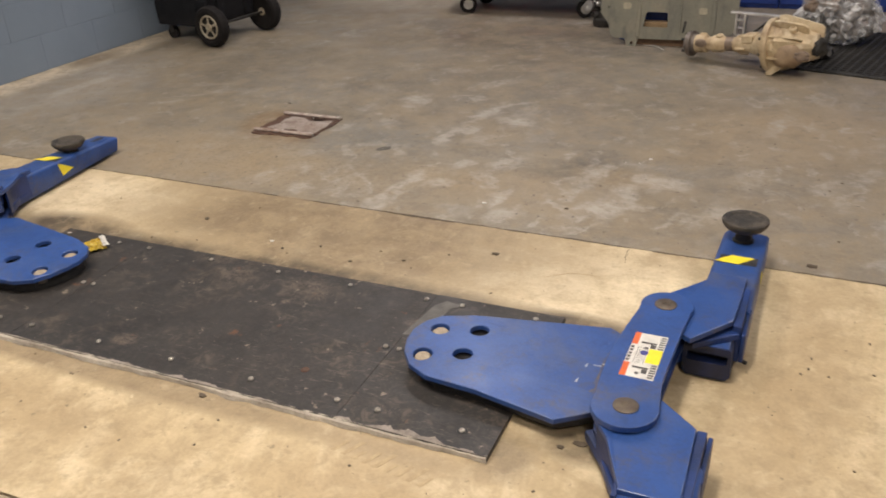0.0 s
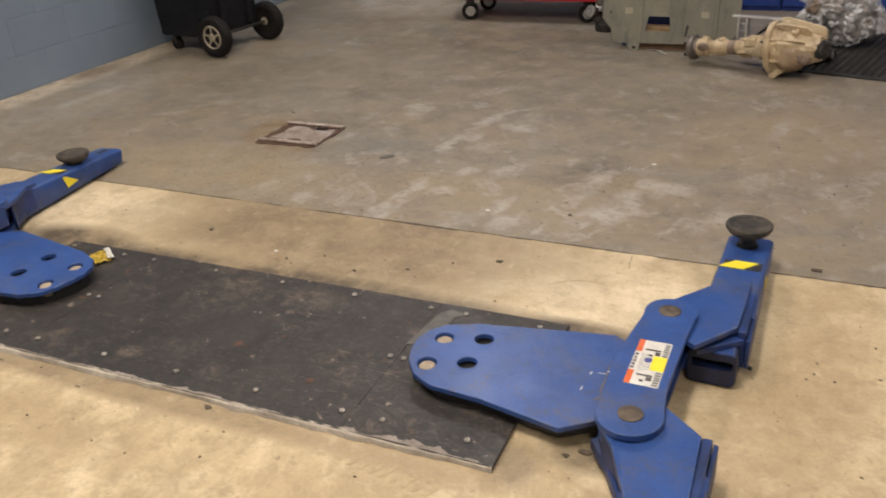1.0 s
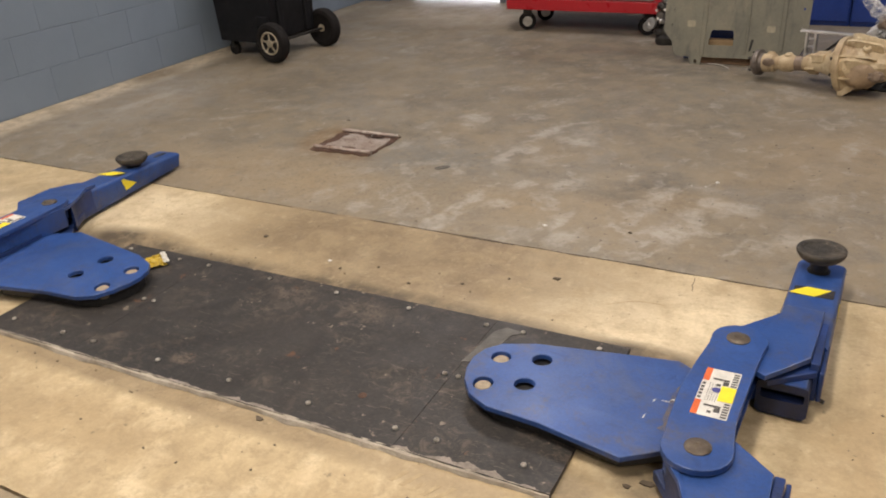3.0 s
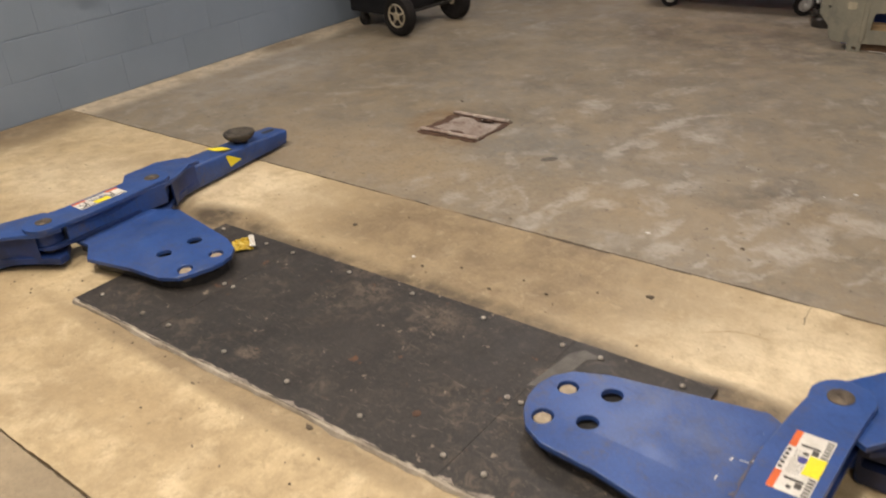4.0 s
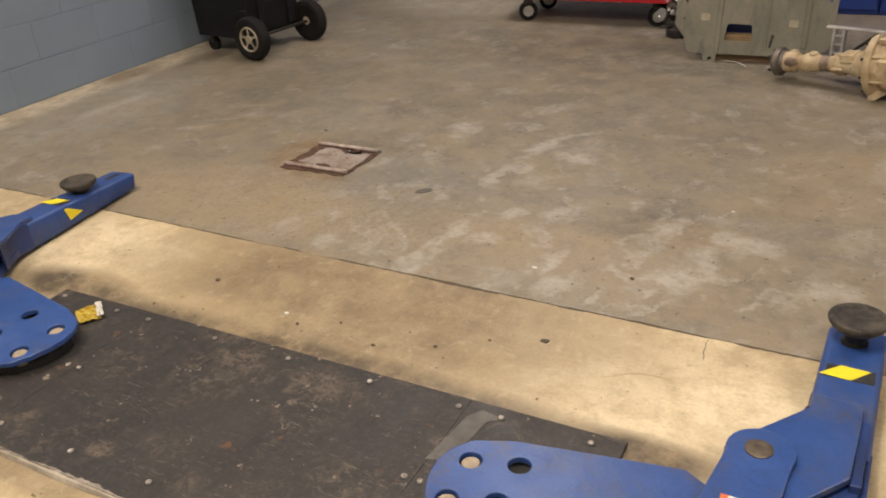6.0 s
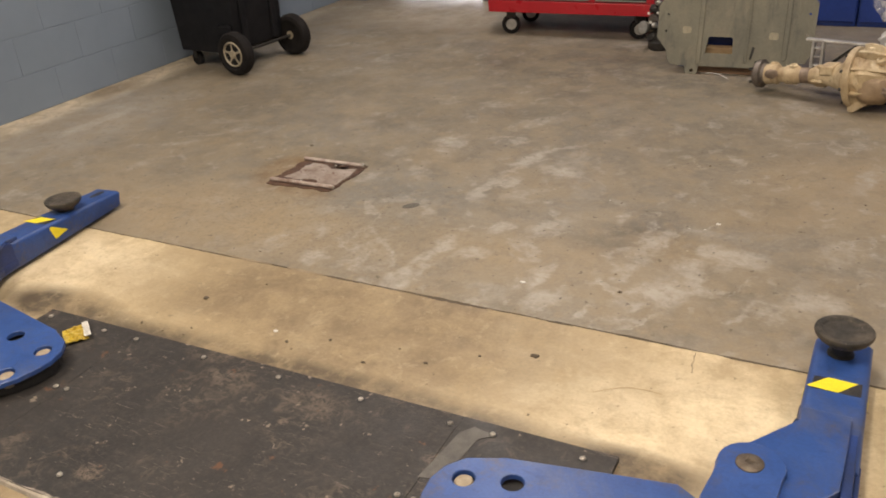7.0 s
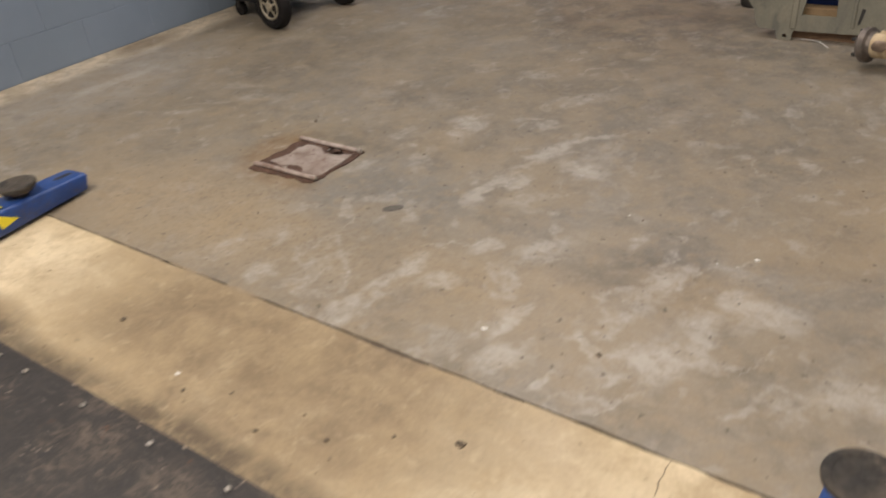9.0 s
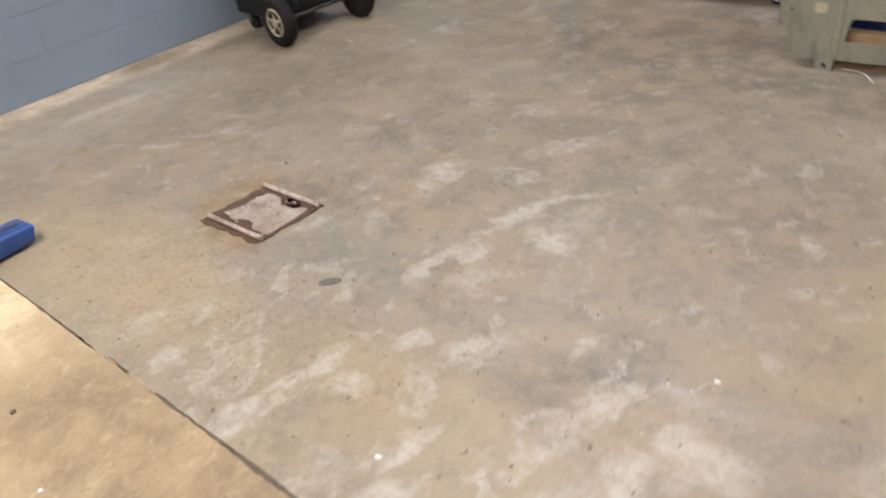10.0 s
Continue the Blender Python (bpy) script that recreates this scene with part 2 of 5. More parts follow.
LONG_MARKS = [(-1.43, 3.20, 0.15, 0.040, 91), (-1.23, 3.45, 0.13, 0.050, -13), (-1.38, 3.53, 0.17, 0.040, 75), (-1.29, 3.69, 0.14, 0.025, 40), (-0.98, 2.62, 0.11, 0.026, 85), (-0.78, 2.66, 0.10, 0.024, 137),
              (-0.80, 2.48, 0.08, 0.013, 80), (-1.38, 2.67, 0.17, 0.040, 75), (-0.55, 2.80, 0.11, 0.040, 100), (-3.72, 3.35, 0.30, 0.06, 85)]
ROUND_MARKS = [(-1.37, 3.27, 0.06, 0.05, 0), (-1.11, 2.95, 0.09, 0.05, 50), (-1.24, 2.91, 0.06, 0.05, 90), (-1.755, 2.50, 0.09, 0.055, 110), (-1.51, 3.71, 0.055, 0.04, 47), (-1.80, 3.63, 0.10, 0.07, 0),
               (-0.53, 2.955, 0.08, 0.05, 47), (-0.60, 2.66, 0.11, 0.065, 80), (-0.93, 2.51, 0.10, 0.055, 60), (-1.40, 2.47, 0.08, 0.06, 90), (-1.25, 2.72, 0.07, 0.05, 40), (-0.43, 2.94, 0.09, 0.06, -10), (-0.22, 2.75, 0.12, 0.08, 30)]
M_SLAB_FAR = scuffed_concrete("grey worn concrete", [
    (-2.3, 2.66, 0.9, 0.34, WARM, 0.6), (-4.13, 3.6, 0.19, 2.9, (0.62, 0.52, 0.38), 1.0), (-4.12, 3.85, 0.13, 0.26, DARK_BROWN, 1.0), (-1.3, 5.0, 1.7, 0.7, DEEP, 0.8), (-2.9, 6.1, 1.3, 0.6, PALE_GREY, 0.8),
    (-1.75, 3.05, 0.42, 0.30, COOL, 0.75), (-0.76, 2.96, 0.24, 0.17, DEEP, 0.95), (-2.32, 3.14, 0.15, 0.20, RUSTY, 1.0), (-2.16, 2.96, 0.24, 0.07, RUSTY, 0.8), (-2.10, 3.30, 0.25, 0.06, DEEP, 0.8), (-0.62, 2.95, 0.22, 0.14, WARM, 0.5),
    (-1.0, 2.75, 0.5, 0.20, WARM, 0.45), (-3.75, 3.3, 0.45, 0.9, (0.37, 0.335, 0.29), 0.55), (-3.0, 3.9, 0.35, 0.6, DEEP, 0.4), (-1.3, 3.95, 1.3, 0.55, (0.165, 0.146, 0.118), 0.55), (-0.1, 3.6, 0.6, 0.5, WARM, 0.5)], LONG_MARKS + ROUND_MARKS)
M_SLAB_NEAR = concrete("grey tan concrete", (0.34, 0.27, 0.18), (0.24, 0.19, 0.13), (0.46, 0.37, 0.25))
M_TREAD = worn("faint brown tread dirt", (0.36, 0.27, 0.16), (0.50, 0.39, 0.235), 40, (0.7, 0.9))
M_JOINT = worn("joint dirt", (0.075, 0.056, 0.038), (0.13, 0.10, 0.07), 20, (0.8, 0.95))
def lift_paint():
    n = Nodes("blue lift paint")
    c = n.mix(n.ramp(n.noise(6, 5, 0.65), (0.35, 0.0), (0.7, 1.0)), (0.028, 0.080, 0.285), (0.019, 0.056, 0.205))
    c = n.mix(n.ramp(n.noise(3.6, 6, 0.7, 0.6, shift=(3, 7, 1)), (0.50, 0.0), (0.74, 0.7)), c, (0.10, 0.11, 0.16))
    c = n.mix(n.ramp(n.noise(15, 6, 0.75, 0.8, shift=(9, 2, 4)), (0.56, 0.0), (0.70, 0.45)), c, (0.013, 0.03, 0.11))
    fine = n.noise(130, 3, 0.6)
    c = n.mix(0.25, c, n.ramp(fine, (0.3, 0.25), (0.75, 1.0)), "MULTIPLY")
    c = n.mix(n.ramp(n.noise(24, 6, 0.7, shift=(5, 1, 2)), (0.715, 0.0), (0.745, 1.0)), c, (0.32, 0.31, 0.31))
    grime = n.calc("MULTIPLY", n.ramp(n.noise(7, 6, 0.75, 0.6, shift=(4, 4, 9)), (0.48, 0.0), (0.66, 1.0)), n.ramp(n.noise(60, 5, 0.7, shift=(1, 3, 5)), (0.42, 0.0), (0.60, 0.55)))
    c = n.mix(grime, c, (0.085, 0.066, 0.055))
    geo = n.tree.nodes.new("ShaderNodeNewGeometry")
    bev = n.tree.nodes.new("ShaderNodeBevel")
    bev.samples = 4
    bev.inputs["Radius"].default_value = 0.005
    dot = n.tree.nodes.new("ShaderNodeVectorMath")
    dot.operation = "DOT_PRODUCT"
    n.link(bev.outputs[0], dot.inputs[0])
    n.link(geo.outputs["Normal"], dot.inputs[1])
    edge = n.ramp(dot.outputs["Value"], (0.80, 1.0), (0.97, 0.0))
    rub = n.ramp(n.noise(30, 5, 0.7, shift=(2, 8, 3)), (0.44, 0.0), (0.60, 0.85))
    c = n.mix(n.calc("MULTIPLY", edge, rub), c, (0.17, 0.18, 0.24))
    rough = n.ramp(n.noise(12, 4, 0.6, shift=(1, 2, 3)), (0.3, 0.33), (0.7, 0.50))
    return n.done(c, rough, 0, fine, 0.00025)


M_BLUE = lift_paint()
# grimy blue of the inner tube, darkened to paint its shaded faces
M_NAVY_SHADED = worn("grimy navy paint darkened for shade", (0.010, 0.020, 0.075), (0.008, 0.009, 0.018), 14, (0.35, 0.55))
# dirty lift paint in a darker copy, with the shade of sides and undersides painted in
M_BLUE_SHADED = worn("dirty blue paint darkened for shade", (0.012, 0.04, 0.18), (0.01, 0.018, 0.05), 9, (0.4, 0.6), chips=(0.06, 0.05, 0.045), chip_at=0.7)
def black_plate():
    n = Nodes("black steel plate")
    c = n.mix(n.ramp(n.noise(2.5, 5, 0.6, 0.3), (0.35, 0.0), (0.65, 1.0)), (0.038, 0.033, 0.031), (0.024, 0.022, 0.022))
    c = n.mix(n.ramp(n.noise(60, 5, 0.7, shift=(2, 9, 0)), (0.46, 0.0), (0.66, 0.50)), c, (0.062, 0.052, 0.045))
    # rubbed, pale brown scuffs in loose crowds
    crowd = n.ramp(n.noise(4.5, 4, 0.6, 0.4, shift=(3, 1, 0)), (0.46, 0.0), (0.62, 1.0))
    rub = n.ramp(n.noise(21, 7, 0.78, 0.9, shift=(8, 4, 0)), (0.50, 0.0), (0.62, 1.0))
    c = n.mix(n.calc("MULTIPLY", n.calc("MULTIPLY", crowd, rub), 0.55), c, (0.165, 0.128, 0.096))
    for turn, shift in ((55, (2, 2, 0)), (-25, (6, 1, 0)), (8, (1, 8, 0))):
        scr = n.ramp(n.noise(17, 4, 0.6, 1.2, (1, 7, 1), turn, shift), (0.64, 0.0), (0.67, 0.5))
        c = n.mix(n.calc("MULTIPLY", scr, n.ramp(n.noise(3, 3, shift=shift), (0.46, 0.0), (0.58, 1.0))), c, (0.20, 0.165, 0.13))
    c = n.mix(n.ramp(n.noise(34, 4, 0.6, shift=(1, 6, 0)), (0.67, 0.0), (0.70, 0.8)), c, (0.27, 0.22, 0.17))
    c = n.mix(n.ramp(n.noise(12, 5, 0.6, shift=(5, 6, 0)), (0.67, 0.0), (0.71, 0.8)), c, (0.14, 0.062, 0.03))
    for x, y, rx, ry, amount in ((-0.885, 1.765, 0.05, 0.03, 0.8), (-1.297, 1.745, 0.018, 0.012, 1.0), (-1.60, 1.43, 0.05, 0.03, 0.7), (-1.53, 1.83, 0.11, 0.06, 0.4), (-1.66, 1.90, 0.10, 0.04, 0.4), (-1.27, 1.84, 0.12, 0.06, 0.4)):
        frayed = n.ramp(n.noise(46, 6, 0.75, 1.2, shift=(x, y, 0)), (0.44, 0.0), (0.60, 1.0))
        c = n.mix(n.calc("MULTIPLY", n.calc("MULTIPLY", n.spot(x, y, rx, ry, 0.5), frayed), amount), c, (0.19, 0.145, 0.11))
    fine = n.noise(150, 3, 0.6)
    c = n.mix(0.35, c, n.ramp(fine, (0.3, 0.3), (0.7, 1.0)), "MULTIPLY")
    return n.done(c, n.ramp(n.noise(9, 5, 0.6), (0.3, 0.42), (0.7, 0.66)), 0, n.mix(0.4, fine, n.noise(25, 5, 0.7)), 0.001, 0.45)


M_PLATE = black_plate()
M_PLATE_EDGE = worn("scuffed grey mortar", (0.54, 0.48, 0.40), (0.20, 0.165, 0.13), 9, (0.7, 0.9), bump=0.003)
M_SCRAPE = worn("thin grey mortar smear", (0.36, 0.31, 0.27), (0.17, 0.145, 0.12), 30, (0.7, 0.9), bump=0.002)
M_BOLT = worn("bright worn steel", (0.66, 0.62, 0.55), (0.22, 0.19, 0.155), 70, (0.28, 0.48), 0.7)
M_PIN = worn("brown steel pin", (0.20, 0.16, 0.12), (0.09, 0.07, 0.055), 60, (0.35, 0.55), 0.6)
M_PADTOP = worn("worn pad face", (0.034, 0.029, 0.024), (0.020, 0.018, 0.016), 26, (0.55, 0.8), bump=0.002, dust=(0.12, 0.096, 0.072), dust_at=0.54, chips=(0.22, 0.18, 0.135), chip_at=0.64)
M_YELLOW = worn("yellow tape", (0.90, 0.76, 0.03), (0.80, 0.66, 0.03), 20, (0.4, 0.6))
# black of the tape, also used to paint shade in gaps and under plates
M_TAPE_AND_SHADE = worn("black tape and painted shade", (0.02, 0.02, 0.022), (0.045, 0.04, 0.035), 25, (0.4, 0.6))
M_WRAP = worn("dirty yellow film", (0.62, 0.45, 0.05), (0.40, 0.28, 0.05), 30, (0.25, 0.5))
M_WHITE = worn("white sticker", (0.74, 0.72, 0.68), (0.60, 0.57, 0.52), 30, (0.4, 0.55))
M_ORANGE = worn("orange print", (0.70, 0.14, 0.03), (0.58, 0.11, 0.03), 30, (0.4, 0.55))
M_INK = worn("dark print", (0.05, 0.045, 0.045), (0.10, 0.09, 0.08), 60, (0.4, 0.55))
M_INKBLUE = worn("blue print", (0.05, 0.06, 0.30), (0.08, 0.08, 0.25), 60, (0.4, 0.55))
M_RUST = worn("rusty iron", (0.115, 0.058, 0.035), (0.06, 0.034, 0.024), 18, (0.65, 0.9), 0.1, bump=0.002)
M_RUSTBRIGHT = worn("worn iron bar", (0.58, 0.49, 0.44), (0.26, 0.17, 0.13), 20, (0.3, 0.5), 0.25, chips=(0.65, 0.58, 0.52), chip_at=0.62)
M_MORTAR = worn("pinkish mortar", (0.29, 0.226, 0.19), (0.14, 0.085, 0.06), 13, (0.55, 0.85), dust=(0.41, 0.36, 0.32), dust_at=0.5, chips=(0.12, 0.06, 0.035), chip_at=0.60)
M_PLUG = worn("grimy brass plug", (0.13, 0.115, 0.095), (0.08, 0.07, 0.06), 40, (0.5, 0.7))
M_WOOD = worn("raw wood", (0.42, 0.29, 0.16), (0.28, 0.18, 0.09), 12, (0.6, 0.8))
def skid_paint():
    n = Nodes("grey green primed steel")
    c = n.mix(n.ramp(n.noise(4, 5, 0.65), (0.35, 0.0), (0.7, 1.0)), (0.215, 0.202, 0.152), (0.145, 0.138, 0.11))
    c = n.mix(n.ramp(n.noise(16, 5, 0.65, 0.4, (1, 1, 0.10)), (0.50, 0.0), (0.66, 0.6)), c, (0.25, 0.225, 0.165))
    c = n.mix(n.ramp(n.noise(20, 5, 0.65, 0.4, (1, 1, 0.14), 0, (5, 2, 1)), (0.54, 0.0), (0.68, 0.6)), c, (0.10, 0.098, 0.085))
    c = n.mix(n.ramp(n.noise(9, 6, 0.7, 0.6, shift=(2, 4, 6)), (0.55, 0.0), (0.70, 0.5)), c, (0.27, 0.235, 0.17))
    c = n.mix(n.ramp(n.noise(30, 5, 0.7, shift=(5, 1, 2)), (0.70, 0.0), (0.74, 0.7)), c, (0.33, 0.29, 0.21))
    fine = n.noise(110, 3, 0.6)
    c = n.mix(0.2, c, n.ramp(fine, (0.3, 0.3), (0.7, 1.0)), "MULTIPLY")
    return n.done(c, 0.6, 0.1, fine, 0.0006)


M_SKID = skid_paint()
M_SEAT = worn("worn pale steel seat", (0.44, 0.39, 0.28), (0.28, 0.25, 0.18), 40, (0.45, 0.6), 0.2)
M_DIFF = worn("tan axle paint", (0.64, 0.50, 0.31), (0.30, 0.205, 0.115), 11, (0.45, 0.7), 0, (0.09, 0.07, 0.055), 0.65, dust=(0.78, 0.67, 0.47), dust_at=0.56)
M_DARKSTEEL = worn("dark oily steel", (0.06, 0.055, 0.05), (0.025, 0.023, 0.022), 16, (0.3, 0.55), 0.5)
M_ALU = worn("cast aluminium", (0.62, 0.60, 0.56), (0.40, 0.38, 0.35), 20, (0.3, 0.5), 0.8)
M_CAST = worn("bright cast aluminium", (0.66, 0.64, 0.61), (0.42, 0.40, 0.38), 26, (0.3, 0.5), 0.45)
M_RED = worn("red cabinet paint", (0.50, 0.018, 0.028), (0.42, 0.014, 0.022), 5, (0.25, 0.35))
M_BLACK = worn("black drawer front", (0.012, 0.012, 0.014), (0.02, 0.02, 0.022), 5, (0.3, 0.45))
M_BLACKBOX = worn("black textured plastic", (0.007, 0.007, 0.009), (0.011, 0.011, 0.013), 8, (0.55, 0.7), dust=(0.016, 0.015, 0.017), spec=0.25)
M_TYRE = worn("black tyre rubber", (0.010, 0.0085, 0.0085), (0.018, 0.015, 0.014), 20, (0.75, 0.9), spec=0.25)
M_RIM = worn("cream steel rim", (0.50, 0.43, 0.32), (0.30, 0.255, 0.18), 18, (0.3, 0.5), 0.0)
M_LOCKER = worn("blue enamel locker", (0.014, 0.046, 0.25), (0.011, 0.036, 0.20), 3, (0.35, 0.5))
M_MAT = worn("black rubber mat", (0.022, 0.021, 0.02), (0.04, 0.036, 0.032), 14, (0.6, 0.8))
M_DOOR = worn("grey door paint", (0.17, 0.165, 0.18), (0.14, 0.135, 0.15), 4, (0.4, 0.55))
M_CEIL = worn("white ceiling paint", (0.72, 0.70, 0.66), (0.66, 0.64, 0.60), 2, (0.7, 0.9))
M_BROWNPART = worn("tan brown cast part", (0.34, 0.25, 0.18), (0.15, 0.11, 0.085), 16, (0.4, 0.6), 0.2)
M_PARTS = worn("brown grey cast parts", (0.24, 0.20, 0.17), (0.09, 0.078, 0.07), 18, (0.35, 0.6), 0.5)


def block_paint():
    n = Nodes("blue grey block paint")
    c = n.mix(n.ramp(n.noise(1.6, 5, 0.6), (0.35, 0.0), (0.7, 1.0)), (0.208, 0.252, 0.315), (0.174, 0.212, 0.268))
    c = n.mix(n.calc("MULTIPLY", n.random(), 0.25), c, (0.16, 0.195, 0.235))
    pores = n.noise(70, 5, 0.7)
    c = n.mix(n.ramp(n.noise(26, 4, 0.7, shift=(3, 3, 3)), (0.70, 0.0), (0.74, 0.6)), c, (0.30, 0.31, 0.31))
    return n.done(c, 0.6, 0, n.mix(0.5, pores, n.noise(12, 4, 0.6)), 0.003, 0.35)


M_BLOCK = block_paint()


def clear_plastic():
    n = Nodes("crumpled clear plastic")
    film = n.noise(13, 2, 0.5, 1.8, (1, 1, 0.5), 30)
    n.done((0.80, 0.79, 0.78), 0.12, 0, film, 0.012, 0.9)
    n.link(n.ramp(n.noise(11, 4, 0.55, 1.6), (0.40, 0.10), (0.52, 0.28), (0.63, 0.72)), n.bsdf.inputs["Alpha"])
    return n.mat


M_FILM = clear_plastic()


def daylight():
    n = Nodes("daylit yard beyond the door")
    n.bsdf.inputs["Emission Color"].default_value = (0.92, 0.90, 1.0, 1)
    n.bsdf.inputs["Emission Strength"].default_value = 9.0
    return n.mat


M_DAY = daylight()


def lamp_glow():
    n = Nodes("lit lamp diffuser")
    n.bsdf.inputs["Emission Color"].default_value = (1.0, 0.9, 0.75, 1)
    n.bsdf.inputs["Emission Strength"].default_value = 6.0
    return n.mat


M_GLOW = lamp_glow()


# ---------------------------------------------------------------- mesh helpers
def part(name, bm, material, parent=None, label="", smooth=False):
    bmesh.ops.recalc_face_normals(bm, faces=bm.faces)
    me = bpy.data.meshes.new(name)
    bm.to_mesh(me)
    bm.free()
    me.materials.append(material)
    if smooth:
        me.shade_smooth()
        me.set_sharp_from_angle(angle=radians(38))
    ob = new(name, me)
    ob.parent = parent
    if label:
        ob["label"] = label
    return ob


def thing(name, label, category, group="", at=(0, 0, 0), kind=""):
    ob = new(name)
    ob.location = at
    ob.empty_display_size = 0.05
    return tagged(ob, label, category, group, kind)


def box(bm, x0, x1, y0, y1, z0, z1, bevel=0.0, m=None, seg=2):
    made = bmesh.ops.create_cube(bm, size=1.0, matrix=Matrix.LocRotScale(((x0 + x1) / 2, (y0 + y1) / 2, (z0 + z1) / 2), None, (x1 - x0, y1 - y0, z1 - z0)))
    vs = made["verts"]
    if bevel:
        es = list({e for v in vs for e in v.link_edges})
        vs = list({v for f in bmesh.ops.bevel(bm, geom=es, offset=bevel, segments=seg, profile=0.5, affect="EDGES")["faces"] for v in f.verts} | {v for v in vs if v.is_valid})
    if m is not None:
        bmesh.ops.transform(bm, matrix=m, verts=vs)
    return bm


def boxed(*args, **kw):
    return box(bmesh.new(), *args, **kw)


def slab(outline, z0, z1, holes=(), bevel=0.0, m=None):
    """A plate of an outline, with round or cornered holes, between two heights."""
    bm = bmesh.new()
    edges = []
    for loop in (outline, *holes):
        vs = [bm.verts.new((x, y, z0)) for x, y in loop]
        edges += [bm.edges.new((vs[i], vs[i - 1])) for i in range(len(vs))]
    bmesh.ops.triangle_fill(bm, use_beauty=True, edges=edges, normal=(0, 0, 1))
    up = bmesh.ops.extrude_face_region(bm, geom=bm.faces[:])
    bmesh.ops.translate(bm, vec=(0, 0, z1 - z0), verts=[v for v in up["geom"] if isinstance(v, bmesh.types.BMVert)])
    bmesh.ops.recalc_face_normals(bm, faces=bm.faces)
    bmesh.ops.dissolve_limit(bm, angle_limit=radians(1), verts=bm.verts[:], edges=bm.edges[:])
    if bevel:
        rim = [e for e in bm.edges if len(e.link_faces) == 2 and e.calc_face_angle(0) > radians(50) and abs(e.verts[0].co.z - z1) < 1e-5 and abs(e.verts[1].co.z - z1) < 1e-5]
        bmesh.ops.bevel(bm, geom=rim, offset=bevel, segments=2, profile=0.5, affect="EDGES")
    if m is not None:
        bmesh.ops.transform(bm, matrix=m, verts=bm.verts[:])
    return bm


def frayed_sheet(corners, z0, z1, amp, seed, step=0.006, bevel=0.0):
    """A thin sheet whose rim wanders off its corners."""
    pts = []
    for (ax, ay), (bx, by) in zip(corners, corners[1:] + corners[:1]):
        k = max(2, int(math.hypot(bx - ax, by - ay) / step))
        for i in range(k):
            x, y = ax + (bx - ax) * i / k, ay + (by - ay) * i / k
            pts.append((x + amp * (noise.noise((x * 22, y * 22, seed)) + 0.5 * noise.noise((x * 70, y * 70, seed))), y + amp * (noise.noise((x * 22, y * 22, seed + 5)) + 0.5 * noise.noise((x * 70, y * 70, seed + 5)))))
    return slab(pts, z0, z1, bevel=bevel)


def circle(x, y, r, n=24, squeeze=1.0):
    return [(x + r * math.cos(2 * math.pi * i / n), y + r * squeeze * math.sin(2 * math.pi * i / n)) for i in range(n)]


def arc(x, y, r, a0, a1, n=10):
    return [(x + r * math.cos(radians(a0 + (a1 - a0) * i / n)), y + r * math.sin(radians(a0 + (a1 - a0) * i / n))) for i in range(n + 1)]


def lathe(profile, n=28, m=None, bm=None):
    """A turned body: profile of radius and height, about z."""
    bm = bm or bmesh.new()
    rings = []
    for r, z in profile:
        rings.append([bm.verts.new((r * math.cos(2 * math.pi * i / n), r * math.sin(2 * math.pi * i / n), z)) for i in range(n)])
    for a, b in zip(rings, rings[1:]):
        for i in range(n):
            bm.faces.new((a[i - 1], a[i], b[i], b[i - 1]))
    bm.faces.new(rings[0])
    bm.faces.new(rings[-1])
    if m is not None:
        bmesh.ops.transform(bm, matrix=m, verts=[v for ring in rings for v in ring])
    return bm


def aimed(a, b):
    """The pose that turns z along the way from a to b, at a."""
    return Matrix.Translation(a) @ (Vector(b) - Vector(a)).to_track_quat("Z", "Y").to_matrix().to_4x4()


def rod(a, b, r, n=14, bm=None):
    d = (Vector(b) - Vector(a)).length
    return lathe([(r, 0), (r, d)], n, aimed(a, b), bm)


# ---------------------------------------------------------------- the room
WALL_X, BACK_Y, EAST_X, SOUTH_Y, TOP_Z = -4.215, 6.53, 4.2, -4.0, 3.6
JOINT_FAR, JOINT_NEAR = 2.408, 0.895

floor = tagged(new("floor"), "worn concrete workshop floor in three poured slabs", "floor", kind="structure")
rng = random.Random(4)


def lump(c, size, seed, amp, sub=4, fine=0.3):
    bm = bmesh.new()
    bmesh.ops.create_icosphere(bm, subdivisions=sub, radius=1.0)
    for v in bm.verts:
        d = v.co.normalized()
        k = 1 + amp * noise.noise(d * 1.9 + Vector((seed, 0, 0))) + amp * fine * abs(noise.noise(d * 6 + Vector((0, seed, 0)))) * 2 + amp * fine * 0.5 * noise.noise(d * 15 + Vector((0, 0, seed)))
        v.co = Vector((c[0] + d.x * size[0] * k, c[1] + d.y * size[1] * k, max(0.015, c[2] + d.z * size[2] * k)))
    return bm


def slab_with_ragged_edges(name, x0, x1, y0, y1, material, label):
    outline, n = [], 600
    for i in range(n + 1):
        x = x0 + (x1 - x0) * i / n
        outline.append((x, y0 + 0.001 + 0.0040 * max(0.0, noise.noise((x * 5, y0, 0)) + 0.55 + 0.9 * noise.noise((x * 31, y0, 7)))))
    for i in range(n, -1, -1):
        x = x0 + (x1 - x0) * i / n
        outline.append((x, y1 - 0.001 - 0.0040 * max(0.0, noise.noise((x * 5, y1, 3)) + 0.55 + 0.9 * noise.noise((x * 37, y1, 9)))))
    return part(name, slab(outline, -0.12, 0.0), material, floor, label)


